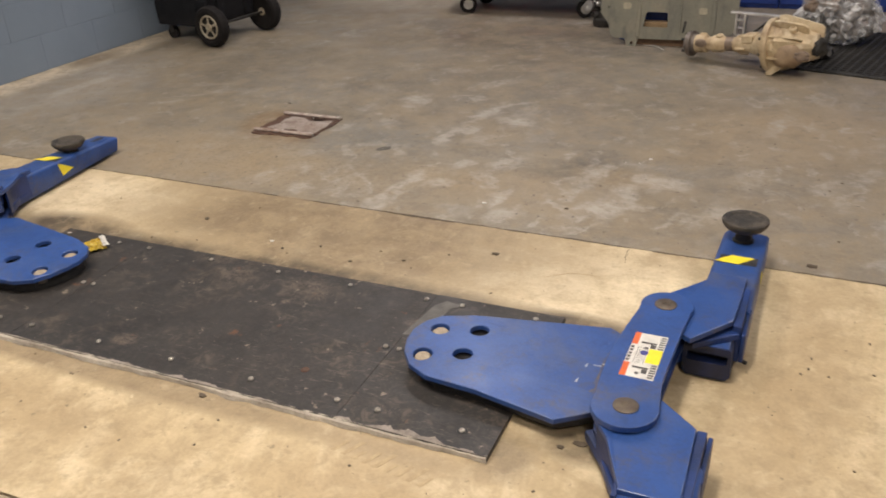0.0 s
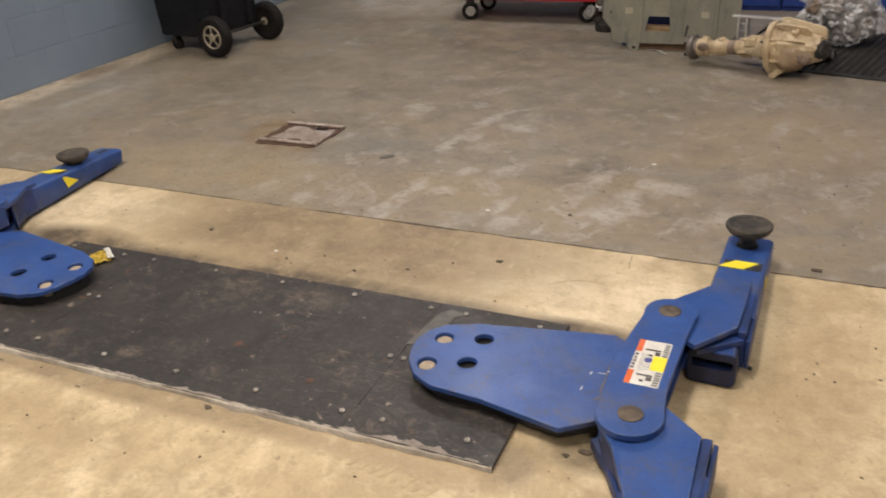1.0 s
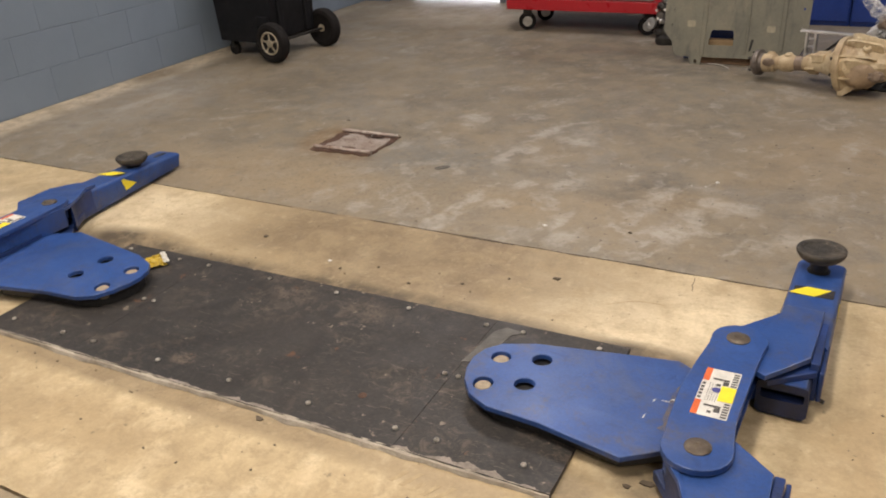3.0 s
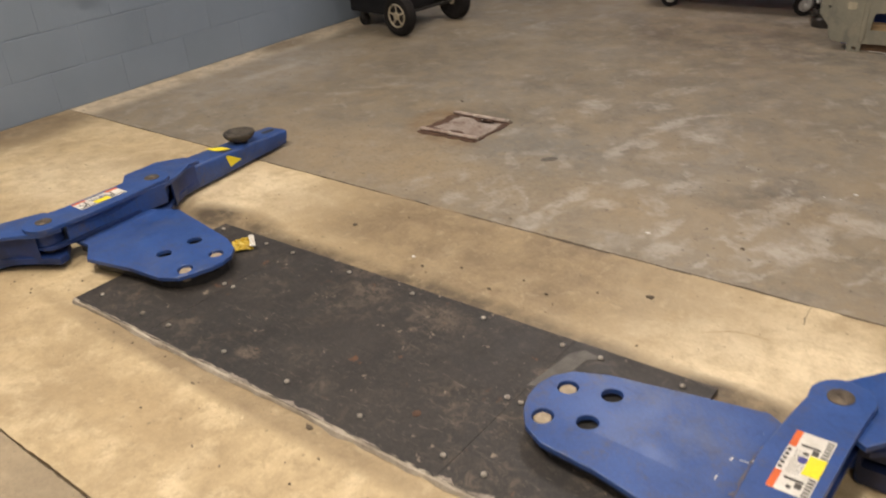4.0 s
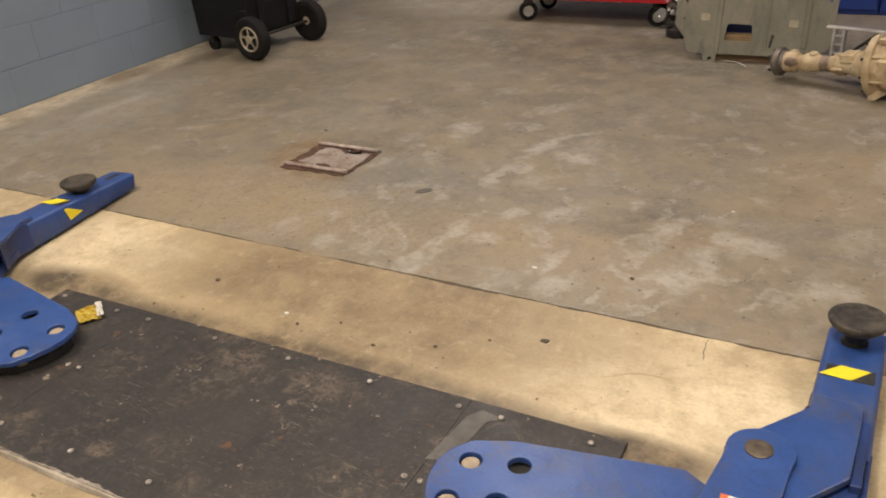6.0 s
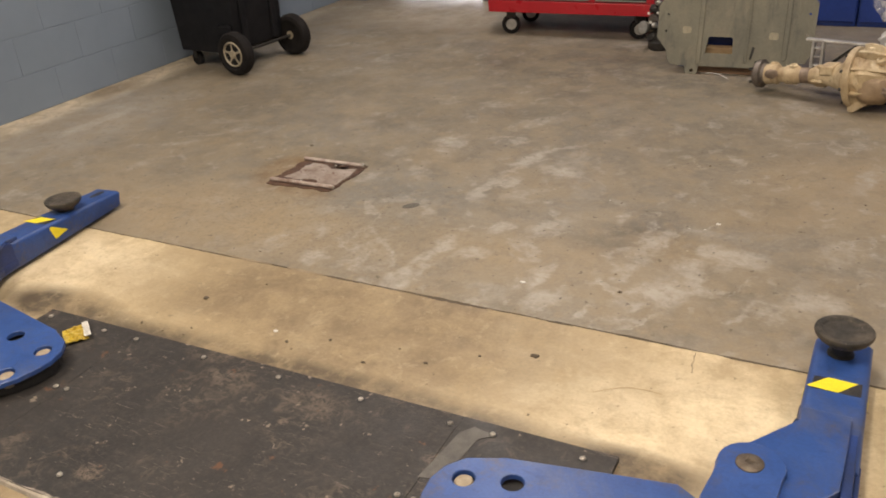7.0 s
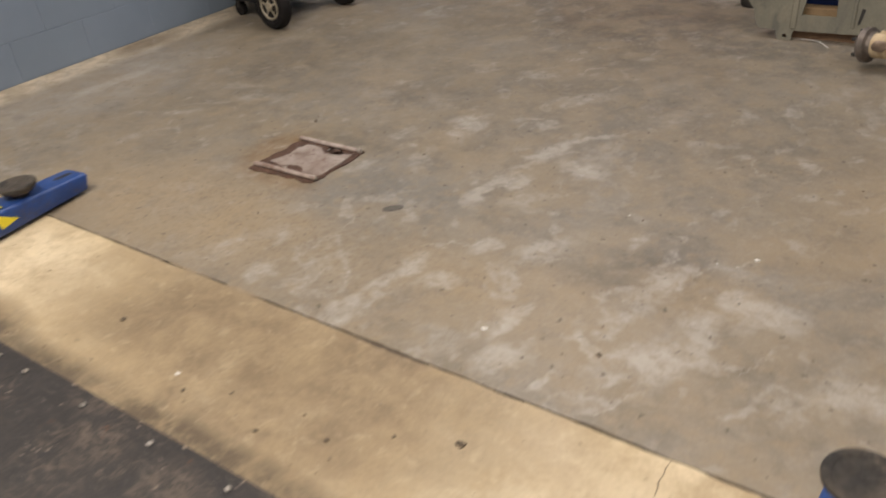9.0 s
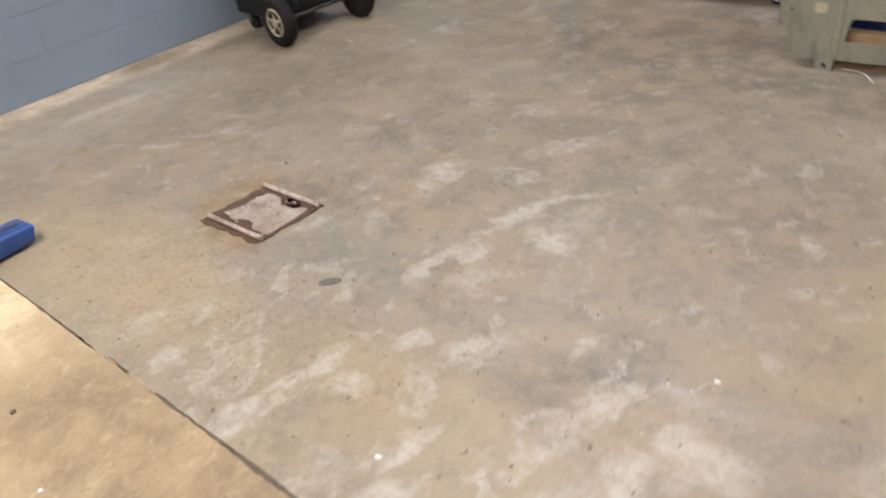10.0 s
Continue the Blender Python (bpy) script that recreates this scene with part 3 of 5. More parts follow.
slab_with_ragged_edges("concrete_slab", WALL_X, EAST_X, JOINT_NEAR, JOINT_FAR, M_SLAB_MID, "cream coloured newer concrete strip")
slab_with_ragged_edges("concrete_slab", WALL_X, EAST_X, JOINT_FAR, BACK_Y + 0.2, M_SLAB_FAR, "grey brown concrete with white smears")
slab_with_ragged_edges("concrete_slab", WALL_X, EAST_X, SOUTH_Y, JOINT_NEAR, M_SLAB_NEAR, "grey tan concrete")
part("joint_filler", boxed(WALL_X, EAST_X, SOUTH_Y, BACK_Y + 0.2, -0.2, -0.012), M_JOINT, floor, "dark dirt in the slab joints")

# a hairline crack and crumbled, dirt-filled stretches of the joint
def dirt_line(points, width, seed):
    left, right = [], []
    for i, (x, y) in enumerate(points):
        f = width * (0.35 + 0.65 * math.sin(math.pi * (i + 0.5) / len(points))) * (0.8 + 0.6 * noise.noise((x * 40, y * 40, seed)))
        (ax, ay), (bx, by) = points[max(0, i - 1)], points[min(len(points) - 1, i + 1)]
        d = Vector((bx - ax, by - ay)).normalized()
        left.append((x - d.y * f, y + d.x * f))
        right.append((x + d.y * f, y - d.x * f))
    return slab(right + left[::-1], 0.0002, 0.0006)


part("crack", dirt_line([(-0.466, 2.400), (-0.468, 2.380), (-0.464, 2.36), (-0.466, 2.342), (-0.460, 2.325), (-0.458, 2.306)], 0.0012, 1.0), M_JOINT, floor, "short dark crack")
part("scratch", dirt_line([(-0.66, 2.142), (-0.625, 2.170), (-0.598, 2.187), (-0.575, 2.194), (-0.552, 2.197), (-0.53, 2.198), (-0.505, 2.195)], 0.0022, 4.0), M_TREAD, floor, "curved brown scratch")
for x0, x1, w in ((-1.29, -1.06, 0.009), (-1.62, -1.50, 0.004), (-0.88, -0.80, 0.003), (-2.2, -1.95, 0.004), (-0.40, -0.25, 0.003)):
    n = int((x1 - x0) / 0.012)
    part("joint_dirt", dirt_line([(x0 + (x1 - x0) * i / n, JOINT_FAR - 0.003 + 0.003 * noise.noise((i * 0.7, x0, 2))) for i in range(n + 1)], w, x0), M_JOINT, floor, "crumbled dark joint dirt")

M_FILL = worn("brown joint mortar", (0.33, 0.255, 0.17), (0.25, 0.195, 0.13), 12, (0.7, 0.9))
for x0, x1 in ((-2.06, -1.84), (-1.78, -1.64)):
    k = int((x1 - x0) / 0.01)
    part("joint_mortar", dirt_line([(x0 + (x1 - x0) * i / k, JOINT_FAR + 0.002 * noise.noise((i * 0.5, x0, 6))) for i in range(k + 1)], 0.008, x0 + 3), M_FILL, floor, "brown mortar that fills the joint")

ceiling = tagged(part("ceiling", boxed(WALL_X - 0.2, EAST_X + 0.2, SOUTH_Y - 0.2, BACK_Y + 0.2, TOP_Z, TOP_Z + 0.15), M_CEIL), "plain white painted workshop ceiling", "ceiling", kind="structure")
wall_west = tagged(part("wall_west", boxed(WALL_X - 0.2, WALL_X - 0.004, SOUTH_Y, BACK_Y + 0.2, -0.1, TOP_Z), M_BLOCK), "blue grey painted concrete block wall", "wall", kind="structure")
wall_north = tagged(new("wall_north"), "blue grey painted block wall with a door", "wall", kind="structure")
DOOR0, DOOR1, DOOR_TOP = -3.88, -2.92, 2.08
part("wall_piece", boxed(WALL_X, DOOR0, BACK_Y, BACK_Y + 0.2, -0.1, TOP_Z), M_BLOCK, wall_north)
part("wall_piece", boxed(DOOR1, EAST_X, BACK_Y, BACK_Y + 0.2, -0.1, TOP_Z), M_BLOCK, wall_north)
part("wall_piece", boxed(DOOR0, DOOR1, BACK_Y, BACK_Y + 0.2, DOOR_TOP, TOP_Z), M_BLOCK, wall_north)
tagged(part("wall_east", boxed(EAST_X, EAST_X + 0.2, SOUTH_Y, BACK_Y + 0.2, -0.1, TOP_Z), M_BLOCK), "blue grey painted workshop wall", "wall", kind="structure")
tagged(part("wall_south", boxed(WALL_X, EAST_X, SOUTH_Y - 0.2, SOUTH_Y, -0.1, TOP_Z), M_BLOCK), "blue grey painted workshop wall", "wall", kind="structure")

door = tagged(new("door_1"), "closed grey steel door with daylight under it", "door", kind="structure")
part("door_leaf", boxed(DOOR0 + 0.045, DOOR1 - 0.045, BACK_Y + 0.05, BACK_Y + 0.095, 0.035, DOOR_TOP - 0.045, 0.004), M_DOOR, door)
for x0, x1 in ((DOOR0, DOOR0 + 0.042), (DOOR1 - 0.042, DOOR1)):
    part("door_jamb", boxed(x0, x1, BACK_Y - 0.015, BACK_Y + 0.14, 0.0, DOOR_TOP, 0.004), M_DOOR, door)
part("door_head", boxed(DOOR0, DOOR1, BACK_Y - 0.015, BACK_Y + 0.14, DOOR_TOP - 0.042, DOOR_TOP, 0.004), M_DOOR, door)
part("door_kick_plate", boxed(DOOR0 + 0.06, DOOR1 - 0.06, BACK_Y + 0.046, BACK_Y + 0.05, 0.06, 0.3), M_DOOR, door)
tagged(part("pilaster", boxed(WALL_X + 0.003, -3.97, BACK_Y - 0.10, BACK_Y - 0.003, 0, TOP_Z - 0.003, 0.004), M_BLOCK), "painted block pilaster in the wall corner", "wall", kind="structure")
tagged(part("backdrop", boxed(DOOR0 - 0.6, DOOR1 + 0.6, BACK_Y + 0.75, BACK_Y + 0.8, -0.1, 1.2), M_DAY), "bright daylit yard outside the door", "backdrop", kind="structure")

for lx, ly, lp in LAMPS:
    lamp = thing("ceiling_light", "long fluorescent workshop lamp on the ceiling", "lamp", "ceiling lights", (lx, ly, TOP_Z))
    part("housing", boxed(-0.2, 0.2, -0.65, 0.65, -0.09, -0.002, 0.008), M_CEIL, lamp)
    part("diffuser", boxed(-0.17, 0.17, -0.6, 0.6, -0.105, -0.092, 0.004), M_GLOW, lamp)

# a socket box low on the block wall
socket = thing("socket_box", "dark metal socket box on the block wall", "socket", at=(WALL_X, 2.63, 0.655))
part("box_body", boxed(-0.002, 0.05, -0.06, 0.06, -0.07, 0.07, 0.006), M_DARKSTEEL, socket)
part("cover_plate", boxed(0.05, 0.054, -0.055, 0.055, -0.065, 0.065, 0.0015), M_DOOR, socket)


# ---------------------------------------------------------------- steel cover plate in the floor
PX0, PX1, PY0, PY1, PZ = -2.297, -0.528, 1.338, 1.922, 0.014
SEAM0, SEAM1 = -1.931, -0.900
cover = thing("pit_cover", "black bolted steel cover plates over the lift pit", "cover plate", at=((PX0 + PX1) / 2, (PY0 + PY1) / 2, 0))


def under(ob, parent):
    """Keep an object built in the room's coordinates at its place under a parent that stands elsewhere."""
    ob.matrix_parent_inverse = Matrix.Translation(parent.location).inverted()
    return ob


for x0, x1 in ((PX0, SEAM0 - 0.0004), (SEAM0 + 0.0004, SEAM1 - 0.0004), (SEAM1 + 0.0004, PX1)):
    under(part("steel_plate", boxed(x0, x1, PY0, PY1, 0.002, PZ, 0.0006), M_PLATE, cover), cover)


def ragged_strip(x0, x1, y, w, seed):
    bm, r, last = bmesh.new(), random.Random(seed), None
    n = int((x1 - x0) / 0.02)
    for i in range(n + 1):
        x = x0 + (x1 - x0) * i / n
        e = 0.5 + noise.noise((x * 4, seed, 0)) + 0.5 * noise.noise((x * 19, seed, 4))
        o, h = max(0.004, w * e), 0.0128 + 0.0030 * r.random()
        row = [bm.verts.new((x, y - o, 0.0005)), bm.verts.new((x, y - o * 0.55, h * 0.7)), bm.verts.new((x, y + 0.003, h)), bm.verts.new((x, y + 0.003, 0.0005))]
        if last:
            for k in range(4):
                bm.faces.new((last[k - 1], last[k], row[k], row[k - 1]))
        last = row
    return bm


under(part("mortar_edge", ragged_strip(PX0, PX1, PY0, 0.016, 2), M_PLATE_EDGE, cover, "crumbled grey mortar along the edge"), cover)


def scrape(x0, x1, y, w, seed, step=0.006):
    n = max(6, int((x1 - x0) / step))
    top, low = [], []
    for i in range(n + 1):
        x, f = x0 + (x1 - x0) * i / n, min(1.0, 4 * i / n, 4 * (n - i) / n)
        e = 0.5 + 0.55 * noise.noise((x * 30, seed, 0)) + 0.4 * noise.noise((x * 95, seed, 2))
        top.append((x, y + 0.0006 + f * w * max(0.06, e)))
        low.append((x, y + 0.0003))
    return slab(low + top[::-1], PZ, PZ + 0.0011)


for x0, x1, y, w, seed in ((-2.28, -1.72, PY0, 0.007, 4.0), (-1.72, -1.42, PY0, 0.013, 7.0), (-1.40, -1.20, PY0, 0.016, 9.0), (-1.13, -1.05, PY0, 0.008, 6.0), (-0.90, -0.855, PY0 + 0.004, 0.014, 2.0), (-0.82, -0.62, PY0 + 0.002, 0.030, 5.0), (-0.60, -0.55, PY0, 0.010, 1.0)):
    under(part("mortar_scrape", scrape(x0, x1, y, w, seed), M_SCRAPE, cover, "scraped pale mortar on the plate edge"), cover)


def round_bolt(r=0.0068):
    bm = lathe([(r, 0), (r, 0.0032), (r * 0.86, 0.0044), (r * 0.5, 0.0047), (r * 0.42, 0.0038)], 14)
    return bm


far_x = (-2.263, -2.040, -1.914, -1.664, -1.414, -1.163, -0.918, -0.810, -0.598)
near_x = (-2.235, -2.027, -1.903, -1.659, -1.415, -1.168, -0.925, -0.818, -0.609)
spots = [(x, 1.886) for x in far_x] + [(x, 1.398) for x in near_x] + [(-0.919, 1.636), (-0.881, 1.636), (-1.950, 1.636), (-1.912, 1.638)]
first = None
for x, y in spots:
    if first is None:
        first = b = part("bolt", round_bolt(), M_BOLT, cover)
    else:
        b = new("bolt", first.data)
        b.parent = cover
    b.location = (x - cover.location.x, y - cover.location.y, PZ)
    b.rotation_euler = (0, 0, rng.uniform(0, 1))
    if x == far_x[0] and y == 1.886:
        ring = w = part("washer", lathe([(0.0118, 0.0), (0.0112, 0.0010), (0.008, 0.0012)], 18), M_TAPE_AND_SHADE, b, "dark countersunk ring")
    else:
        w = new("washer", ring.data)
        w.parent = b
under(part("drain_hole", lathe([(0.011, 0), (0.011, 0.001), (0.007, 0.0012)], 16, pose(-1.063, 1.477, PZ)), M_RUST, cover, "rusty bolt hole"), cover)
patch = [(-0.905, 1.70), (-0.86, 1.71), (-0.842, 1.80), (-0.835, 1.86), (-0.80, 1.885), (-0.86, 1.895), (-0.885, 1.862), (-0.893, 1.79)]
under(part("glue_smear", slab(patch, PZ, PZ + 0.0012), worn("grey glue", (0.13, 0.12, 0.11), (0.07, 0.066, 0.062), 25, (0.5, 0.7)), cover, "dried grey glue smear"), cover)


cover.rotation_euler = (0, 0, radians(0.5))


# ---------------------------------------------------------------- lift arms
def swing_arm(parent, pin, angle, side, voff, tip, pad_u, pad_z, tape_u, w=0.060, inner=True, plate_end=0.25, nose=-0.104, fall=0.062, flare=0.0):
    """One swing arm. Its own axes: y along the arm from the pin, x to the side; side +1 or -1 for the way in which the arm lies off the pin."""
    def S(x):
        return side * x

    def loop(*pts):
        return [(S(x), y) for x, y in pts]
    zt, zb = 0.124, 0.010

    def sag(bm):
        """The arm's top falls a little towards its tip, its underside stays level."""
        for v in bm.verts:
            v.co.z -= fall * max(0.0, v.co.y - 0.05) * max(0.0, (v.co.z - zb) / (zt - zb))
        return bm
    x0, x1, u0 = voff - w, voff + w, 0.09
    yoke = loop((-0.062, 0.0), (-0.058, 0.03), (min(-0.01, voff - 0.115), 0.085), (x0 + 0.006, 0.20), (x0 + 0.006, plate_end), (x1 - 0.026, plate_end), (x1 - 0.026 + flare, 0.16), (x1 - 0.030 + flare, 0.004), (max(0.05, voff - 0.046), nose), (0.0, -0.062), (-0.05, -0.045))
    bm = slab(yoke, 0.124, 0.137, bevel=0.002)
    arm = part("swing_arm", sag(bm), M_BLUE, parent)
    arm.matrix_local = pose(pin[0], pin[1], 0, 0, 0, -angle)
    outer = [(S(x), z) for x, z in [(x0 + 0.018, zt), (x1 - 0.018, zt), (x1 - 0.009, zt - 0.0025), (x1 - 0.0025, zt - 0.009), (x1, zt - 0.018), (x1, zb + 0.012), (x1 - 0.004, zb + 0.004), (x1 - 0.012, zb), (x0 + 0.012, zb), (x0 + 0.004, zb + 0.004), (x0, zb + 0.012), (x0, zt - 0.018), (x0 + 0.0025, zt - 0.009), (x0 + 0.009, zt - 0.0025)]]
    c = (S(voff), (zt + zb) / 2)
    hollow = [(c[0] + (x - c[0]) * 0.86, c[1] + (z - c[1]) * 0.82) for x, z in outer]
    upright = Matrix(((1, 0, 0, 0), (0, 0, 1, 0), (0, 1, 0, 0), (0, 0, 0, 1)))
    bm = slab(outer, u0, tip, [hollow], m=upright)
    for v in bm.verts:
        if v.co.y > tip - 0.02:
            v.co.y -= 0.022 * max(0.0, (0.07 - v.co.z) / 0.055)
            if v.co.z > 0.1:
                v.co.y -= 0.006
    part("sleeve", sag(bm), M_BLUE, arm, smooth=True)
    part("end_plug", sag(boxed(*sorted((S(x0 + 0.01), S(x1 - 0.01))), tip - 0.06, tip - 0.05, zb + 0.012, zt - 0.012)), M_BLUE_SHADED, arm)
    part("side_flange", sag(boxed(*sorted((S(x1 - 0.029), S(x1 - 0.009))), -0.004, 0.20, 0.03, 0.129, 0.003)), M_BLUE_SHADED, arm, "dirty, shaded upright flange")
    part("gusset", slab(loop((voff - 0.042, nose * 0.80), (x1 - 0.014, -0.010), (x1 - 0.006, 0.03), (x1 - 0.03, 0.026), (voff - 0.042, nose * 0.80 + 0.035)), 0.097, 0.112, bevel=0.003), M_BLUE_SHADED, arm, "dirty, shaded welded gusset")
    part("pivot_boss", lathe([(0.046, 0.084), (0.050, 0.088), (0.050, 0.122), (0.046, 0.1238)], 24), M_BLUE_SHADED, arm, "dark pivot boss", True)
    part("side_plate", sag(boxed(*sorted((S(x1 - 0.008), S(x1 + 0.002))), -0.012, 0.12, 0.035, 0.112, 0.003)), M_BLUE_SHADED, arm)
    part("lower_yoke", slab(loop((-0.055, -0.045), (-0.085, -0.02), (-0.035, 0.05), (x0 - 0.010, 0.15), (x0 - 0.002, 0.22), (voff, 0.22), (voff, 0.0), (0.03, -0.055)), 0.026, 0.050, bevel=0.004), M_BLUE_SHADED, arm, "dirty, shaded lower yoke plate")
    # curved web between the two yoke plates on the inner side
    bm = bmesh.new()
    p, q = Vector((S(min(-0.048, voff - 0.135)), 0.035)), Vector((S(x0 - 0.003), 0.215))
    last = None
    for i in range(9):
        f = i / 8
        m = p.lerp(q, f) + Vector((S(0.022), -0.006)) * math.sin(math.pi * f)
        row = [bm.verts.new((m.x + S(dx), m.y, z)) for dx, z in ((0, 0.03), (0, 0.125), (0.009, 0.125), (0.009, 0.03))]
        if last:
            for k in range(4):
                bm.faces.new((last[k - 1], last[k], row[k], row[k - 1]))
        else:
            bm.faces.new(row)
        last = row
    bm.faces.new(last)
    part("yoke_web", sag(bm), M_BLUE_SHADED, arm, "dirty, shaded curved web plate", True)
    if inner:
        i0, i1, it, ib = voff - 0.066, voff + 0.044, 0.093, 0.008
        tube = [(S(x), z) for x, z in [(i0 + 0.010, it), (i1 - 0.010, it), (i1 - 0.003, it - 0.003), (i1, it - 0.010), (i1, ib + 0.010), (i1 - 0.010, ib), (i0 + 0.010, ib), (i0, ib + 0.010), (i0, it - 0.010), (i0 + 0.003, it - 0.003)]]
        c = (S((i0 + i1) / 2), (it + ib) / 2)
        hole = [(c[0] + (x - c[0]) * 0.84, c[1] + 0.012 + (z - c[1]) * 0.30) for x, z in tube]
        part("inner_tube", slab(tube, -0.058, 0.30, [hole], m=upright), M_NAVY_SHADED, arm, "dark blue telescoping inner tube", True)
        # the lit top face is painted as a lighter blue sheet
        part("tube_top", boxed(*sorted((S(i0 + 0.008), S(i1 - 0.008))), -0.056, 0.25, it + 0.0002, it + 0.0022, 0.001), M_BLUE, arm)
        part("tube_stop", boxed(*sorted((c[0] - 0.044, c[0] + 0.044)), -0.044, -0.030, 0.040, 0.047), M_BLUE_SHADED, arm)
        # black block that paints the shade inside the tube mouth
        part("tube_back", boxed(*sorted((c[0] - 0.044, c[0] + 0.044)), -0.030, -0.022, 0.036, 0.074), M_TAPE_AND_SHADE, arm)
        part("spring_pin", rod((S(x1 - 0.004), 0.035, 0.012), (S(x1 + 0.010), 0.03, 0.010), 0.005), M_DARKSTEEL, arm)
    slot = slab([(S(voff) + x, y) for x, y in arc(0, tip - 0.085, 0.011, 180, 360) + arc(0, tip - 0.035, 0.011, 0, 180)], zt - 0.001, zt + 0.0008)
    part("slot", sag(slot), M_TAPE_AND_SHADE, arm, "dark slot in the tube top")
    t0, t1 = tape_u - 0.026, tape_u + 0.026
    part("tape_band", sag(slab(loop((x0 + 0.014, t0), (x1 - 0.014, t0), (x1 - 0.014, t1), (x0 + 0.014, t1)), zt, zt + 0.0012)), M_TAPE_AND_SHADE, arm, "black tape and painted shade band")
    part("tape_patch", sag(slab([(S(voff) - 0.060, t0 + 0.004), (S(voff) - 0.020, t1 + 0.002), (S(voff) + 0.040, t1 - 0.002), (S(voff) + 0.004, t0 - 0.001)], zt + 0.0012, zt + 0.002)), M_YELLOW, arm, "yellow tape patch")
    for sx in (x0, x1):
        up = Matrix.Translation((S(sx) + (0.0006 if S(sx - voff) > 0 else -0.0014), 0, 0)) @ Matrix(((0, 0, 1, 0), (1, 0, 0, 0), (0, 1, 0, 0), (0, 0, 0, 1)))
        part("tape_patch", sag(slab([(t0 - 0.004, zt - 0.017), (t0 + 0.012, zt - 0.017), (t1 + 0.024, zt - 0.064), (t0 + 0.012, zt - 0.080)], 0, 0.0008, m=up)), M_YELLOW, arm, "yellow tape triangle")
    px = S(voff - 0.004)
    prof = [(0.034, -0.030), (0.046, -0.026), (0.056, -0.018), (0.063, -0.008), (0.0645, -0.001), (0.063, 0.003), (0.057, 0.005), (0.050, 0.003), (0.046, -0.001), (0.022, -0.003), (0.008, -0.001)]
    part("lift_pad", lathe(prof, 36, pose(px, pad_u, pad_z)), M_PADTOP, arm, "round black rubber lift pad", True)
    part("pad_stem", lathe([(0.030, 0.07), (0.030, 0.098), (0.023, 0.102), (0.023, pad_z - 0.026)], 20, pose(px, pad_u, 0)), M_DARKSTEEL, arm, "dark steel screw stem", True)
    return arm


def lift_set(side, cx, cy, far_arm, near_arm, sticker, reach=0.0, inner_holes=((-0.425, 0.067), (-0.426, -0.041))):
    """The wing plate, link bar and two swing arms at one end of the pit; side +1 has its arms on the +x side."""
    lift = thing("vehicle_lift", "blue steel lift arms folded low over the floor", "vehicle lift", "lift ends", (cx, cy, 0))

    def P(x, y):
        return (side * x, y)
    # wing plate in its own axes, x outwards from the pit
    wing = [(-0.535, -0.115), (-0.566, -0.075), (-0.582, -0.03), (-0.586, 0.015), (-0.574, 0.06), (-0.543, 0.098), (-0.465, 0.13), (-0.25, 0.168), (-0.125, 0.189), (-0.065, 0.155), (0.02, 0.12), (0.02, -0.14), (-0.075, -0.135), (-0.155, -0.188), (-0.35, -0.152), (-0.48, -0.142)]
    holes = [(-0.522, 0.041), (-0.518, -0.072), *inner_holes]
    bm = slab([P(*p) for p in wing], 0.057, 0.070, [circle(*P(*h), 0.0235) for h in holes], bevel=0.0025)
    bmesh.ops.bisect_plane(bm, geom=bm.verts[:] + bm.edges[:] + bm.faces[:], plane_co=(0, -0.085, 0), plane_no=(side * 0.055, 1, 0))
    for v in bm.verts:
        v.co.z -= 0.10 * max(0.0, -0.085 - (v.co.y + 0.055 * side * v.co.x))
    plate = part("wing_plate", bm, M_BLUE, lift)
    for h in holes[:2]:
        part("stud", lathe([(0.020, 0.034), (0.020, 0.060), (0.017, 0.063)], 20, pose(*P(*h), 0)), M_WOODISH, plate, "pale stud seen in the hole")
    # added black block, inset from the rim, that paints the shade below the wing
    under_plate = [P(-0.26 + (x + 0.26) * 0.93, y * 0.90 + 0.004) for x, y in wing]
    part("carriage", slab(under_plate, 0.0148, 0.046), M_TAPE_AND_SHADE, lift, "added black block for the shade under the plate")
    if side > 0:
        part("grime", frayed_sheet([P(*p) for p in ((-0.112, -0.085), (-0.102, -0.02), (-0.108, 0.03), (-0.090, 0.10), (-0.06, 0.10), (-0.06, -0.085))], 0.0702, 0.0705, 0.012, 2.0), M_GRIME, plate, "brown grime along the link bar")
    for x, y, w, h in () if side < 0 else ((-0.125, 0.018, 0.020, 0.003), (-0.14, 0.006, 0.004, 0.014), (-0.105, 0.028, 0.010, 0.006), (-0.145, -0.06, 0.003, 0.02)):
        part("scratch", slab([P(x, y), P(x + w, y + 0.3 * h), P(x + w, y + h), P(x + 0.2 * w, y + 0.7 * h)], 0.0705, 0.0708), M_WHITE, plate, "pale scratch in the paint")
    # link bar
    out = arc(0.003, 0.207, 0.062, -20, 200, 14) + [(-0.066, 0.10), (-0.077, -0.02), (-0.074, -0.12)] + arc(-0.002, -0.206, 0.068, 170, 380, 14) + [(0.052, -0.10), (0.056, 0.09)]
    bm = slab([P(*p) for p in out], 0.138, 0.151, bevel=0.002)
    link = part("link_bar", bm, M_BLUE, lift)
    link.location.x = side * reach
    part("link_web", boxed(*sorted((side * -0.060, side * -0.046)), -0.165, 0.215, 0.066, 0.139, 0.002), M_BLUE, link)
    part("link_base", slab([P(x * 0.93, y * 0.93) for x, y in out], 0.071, 0.083), M_BLUE_SHADED, link, "dark lower link plate")
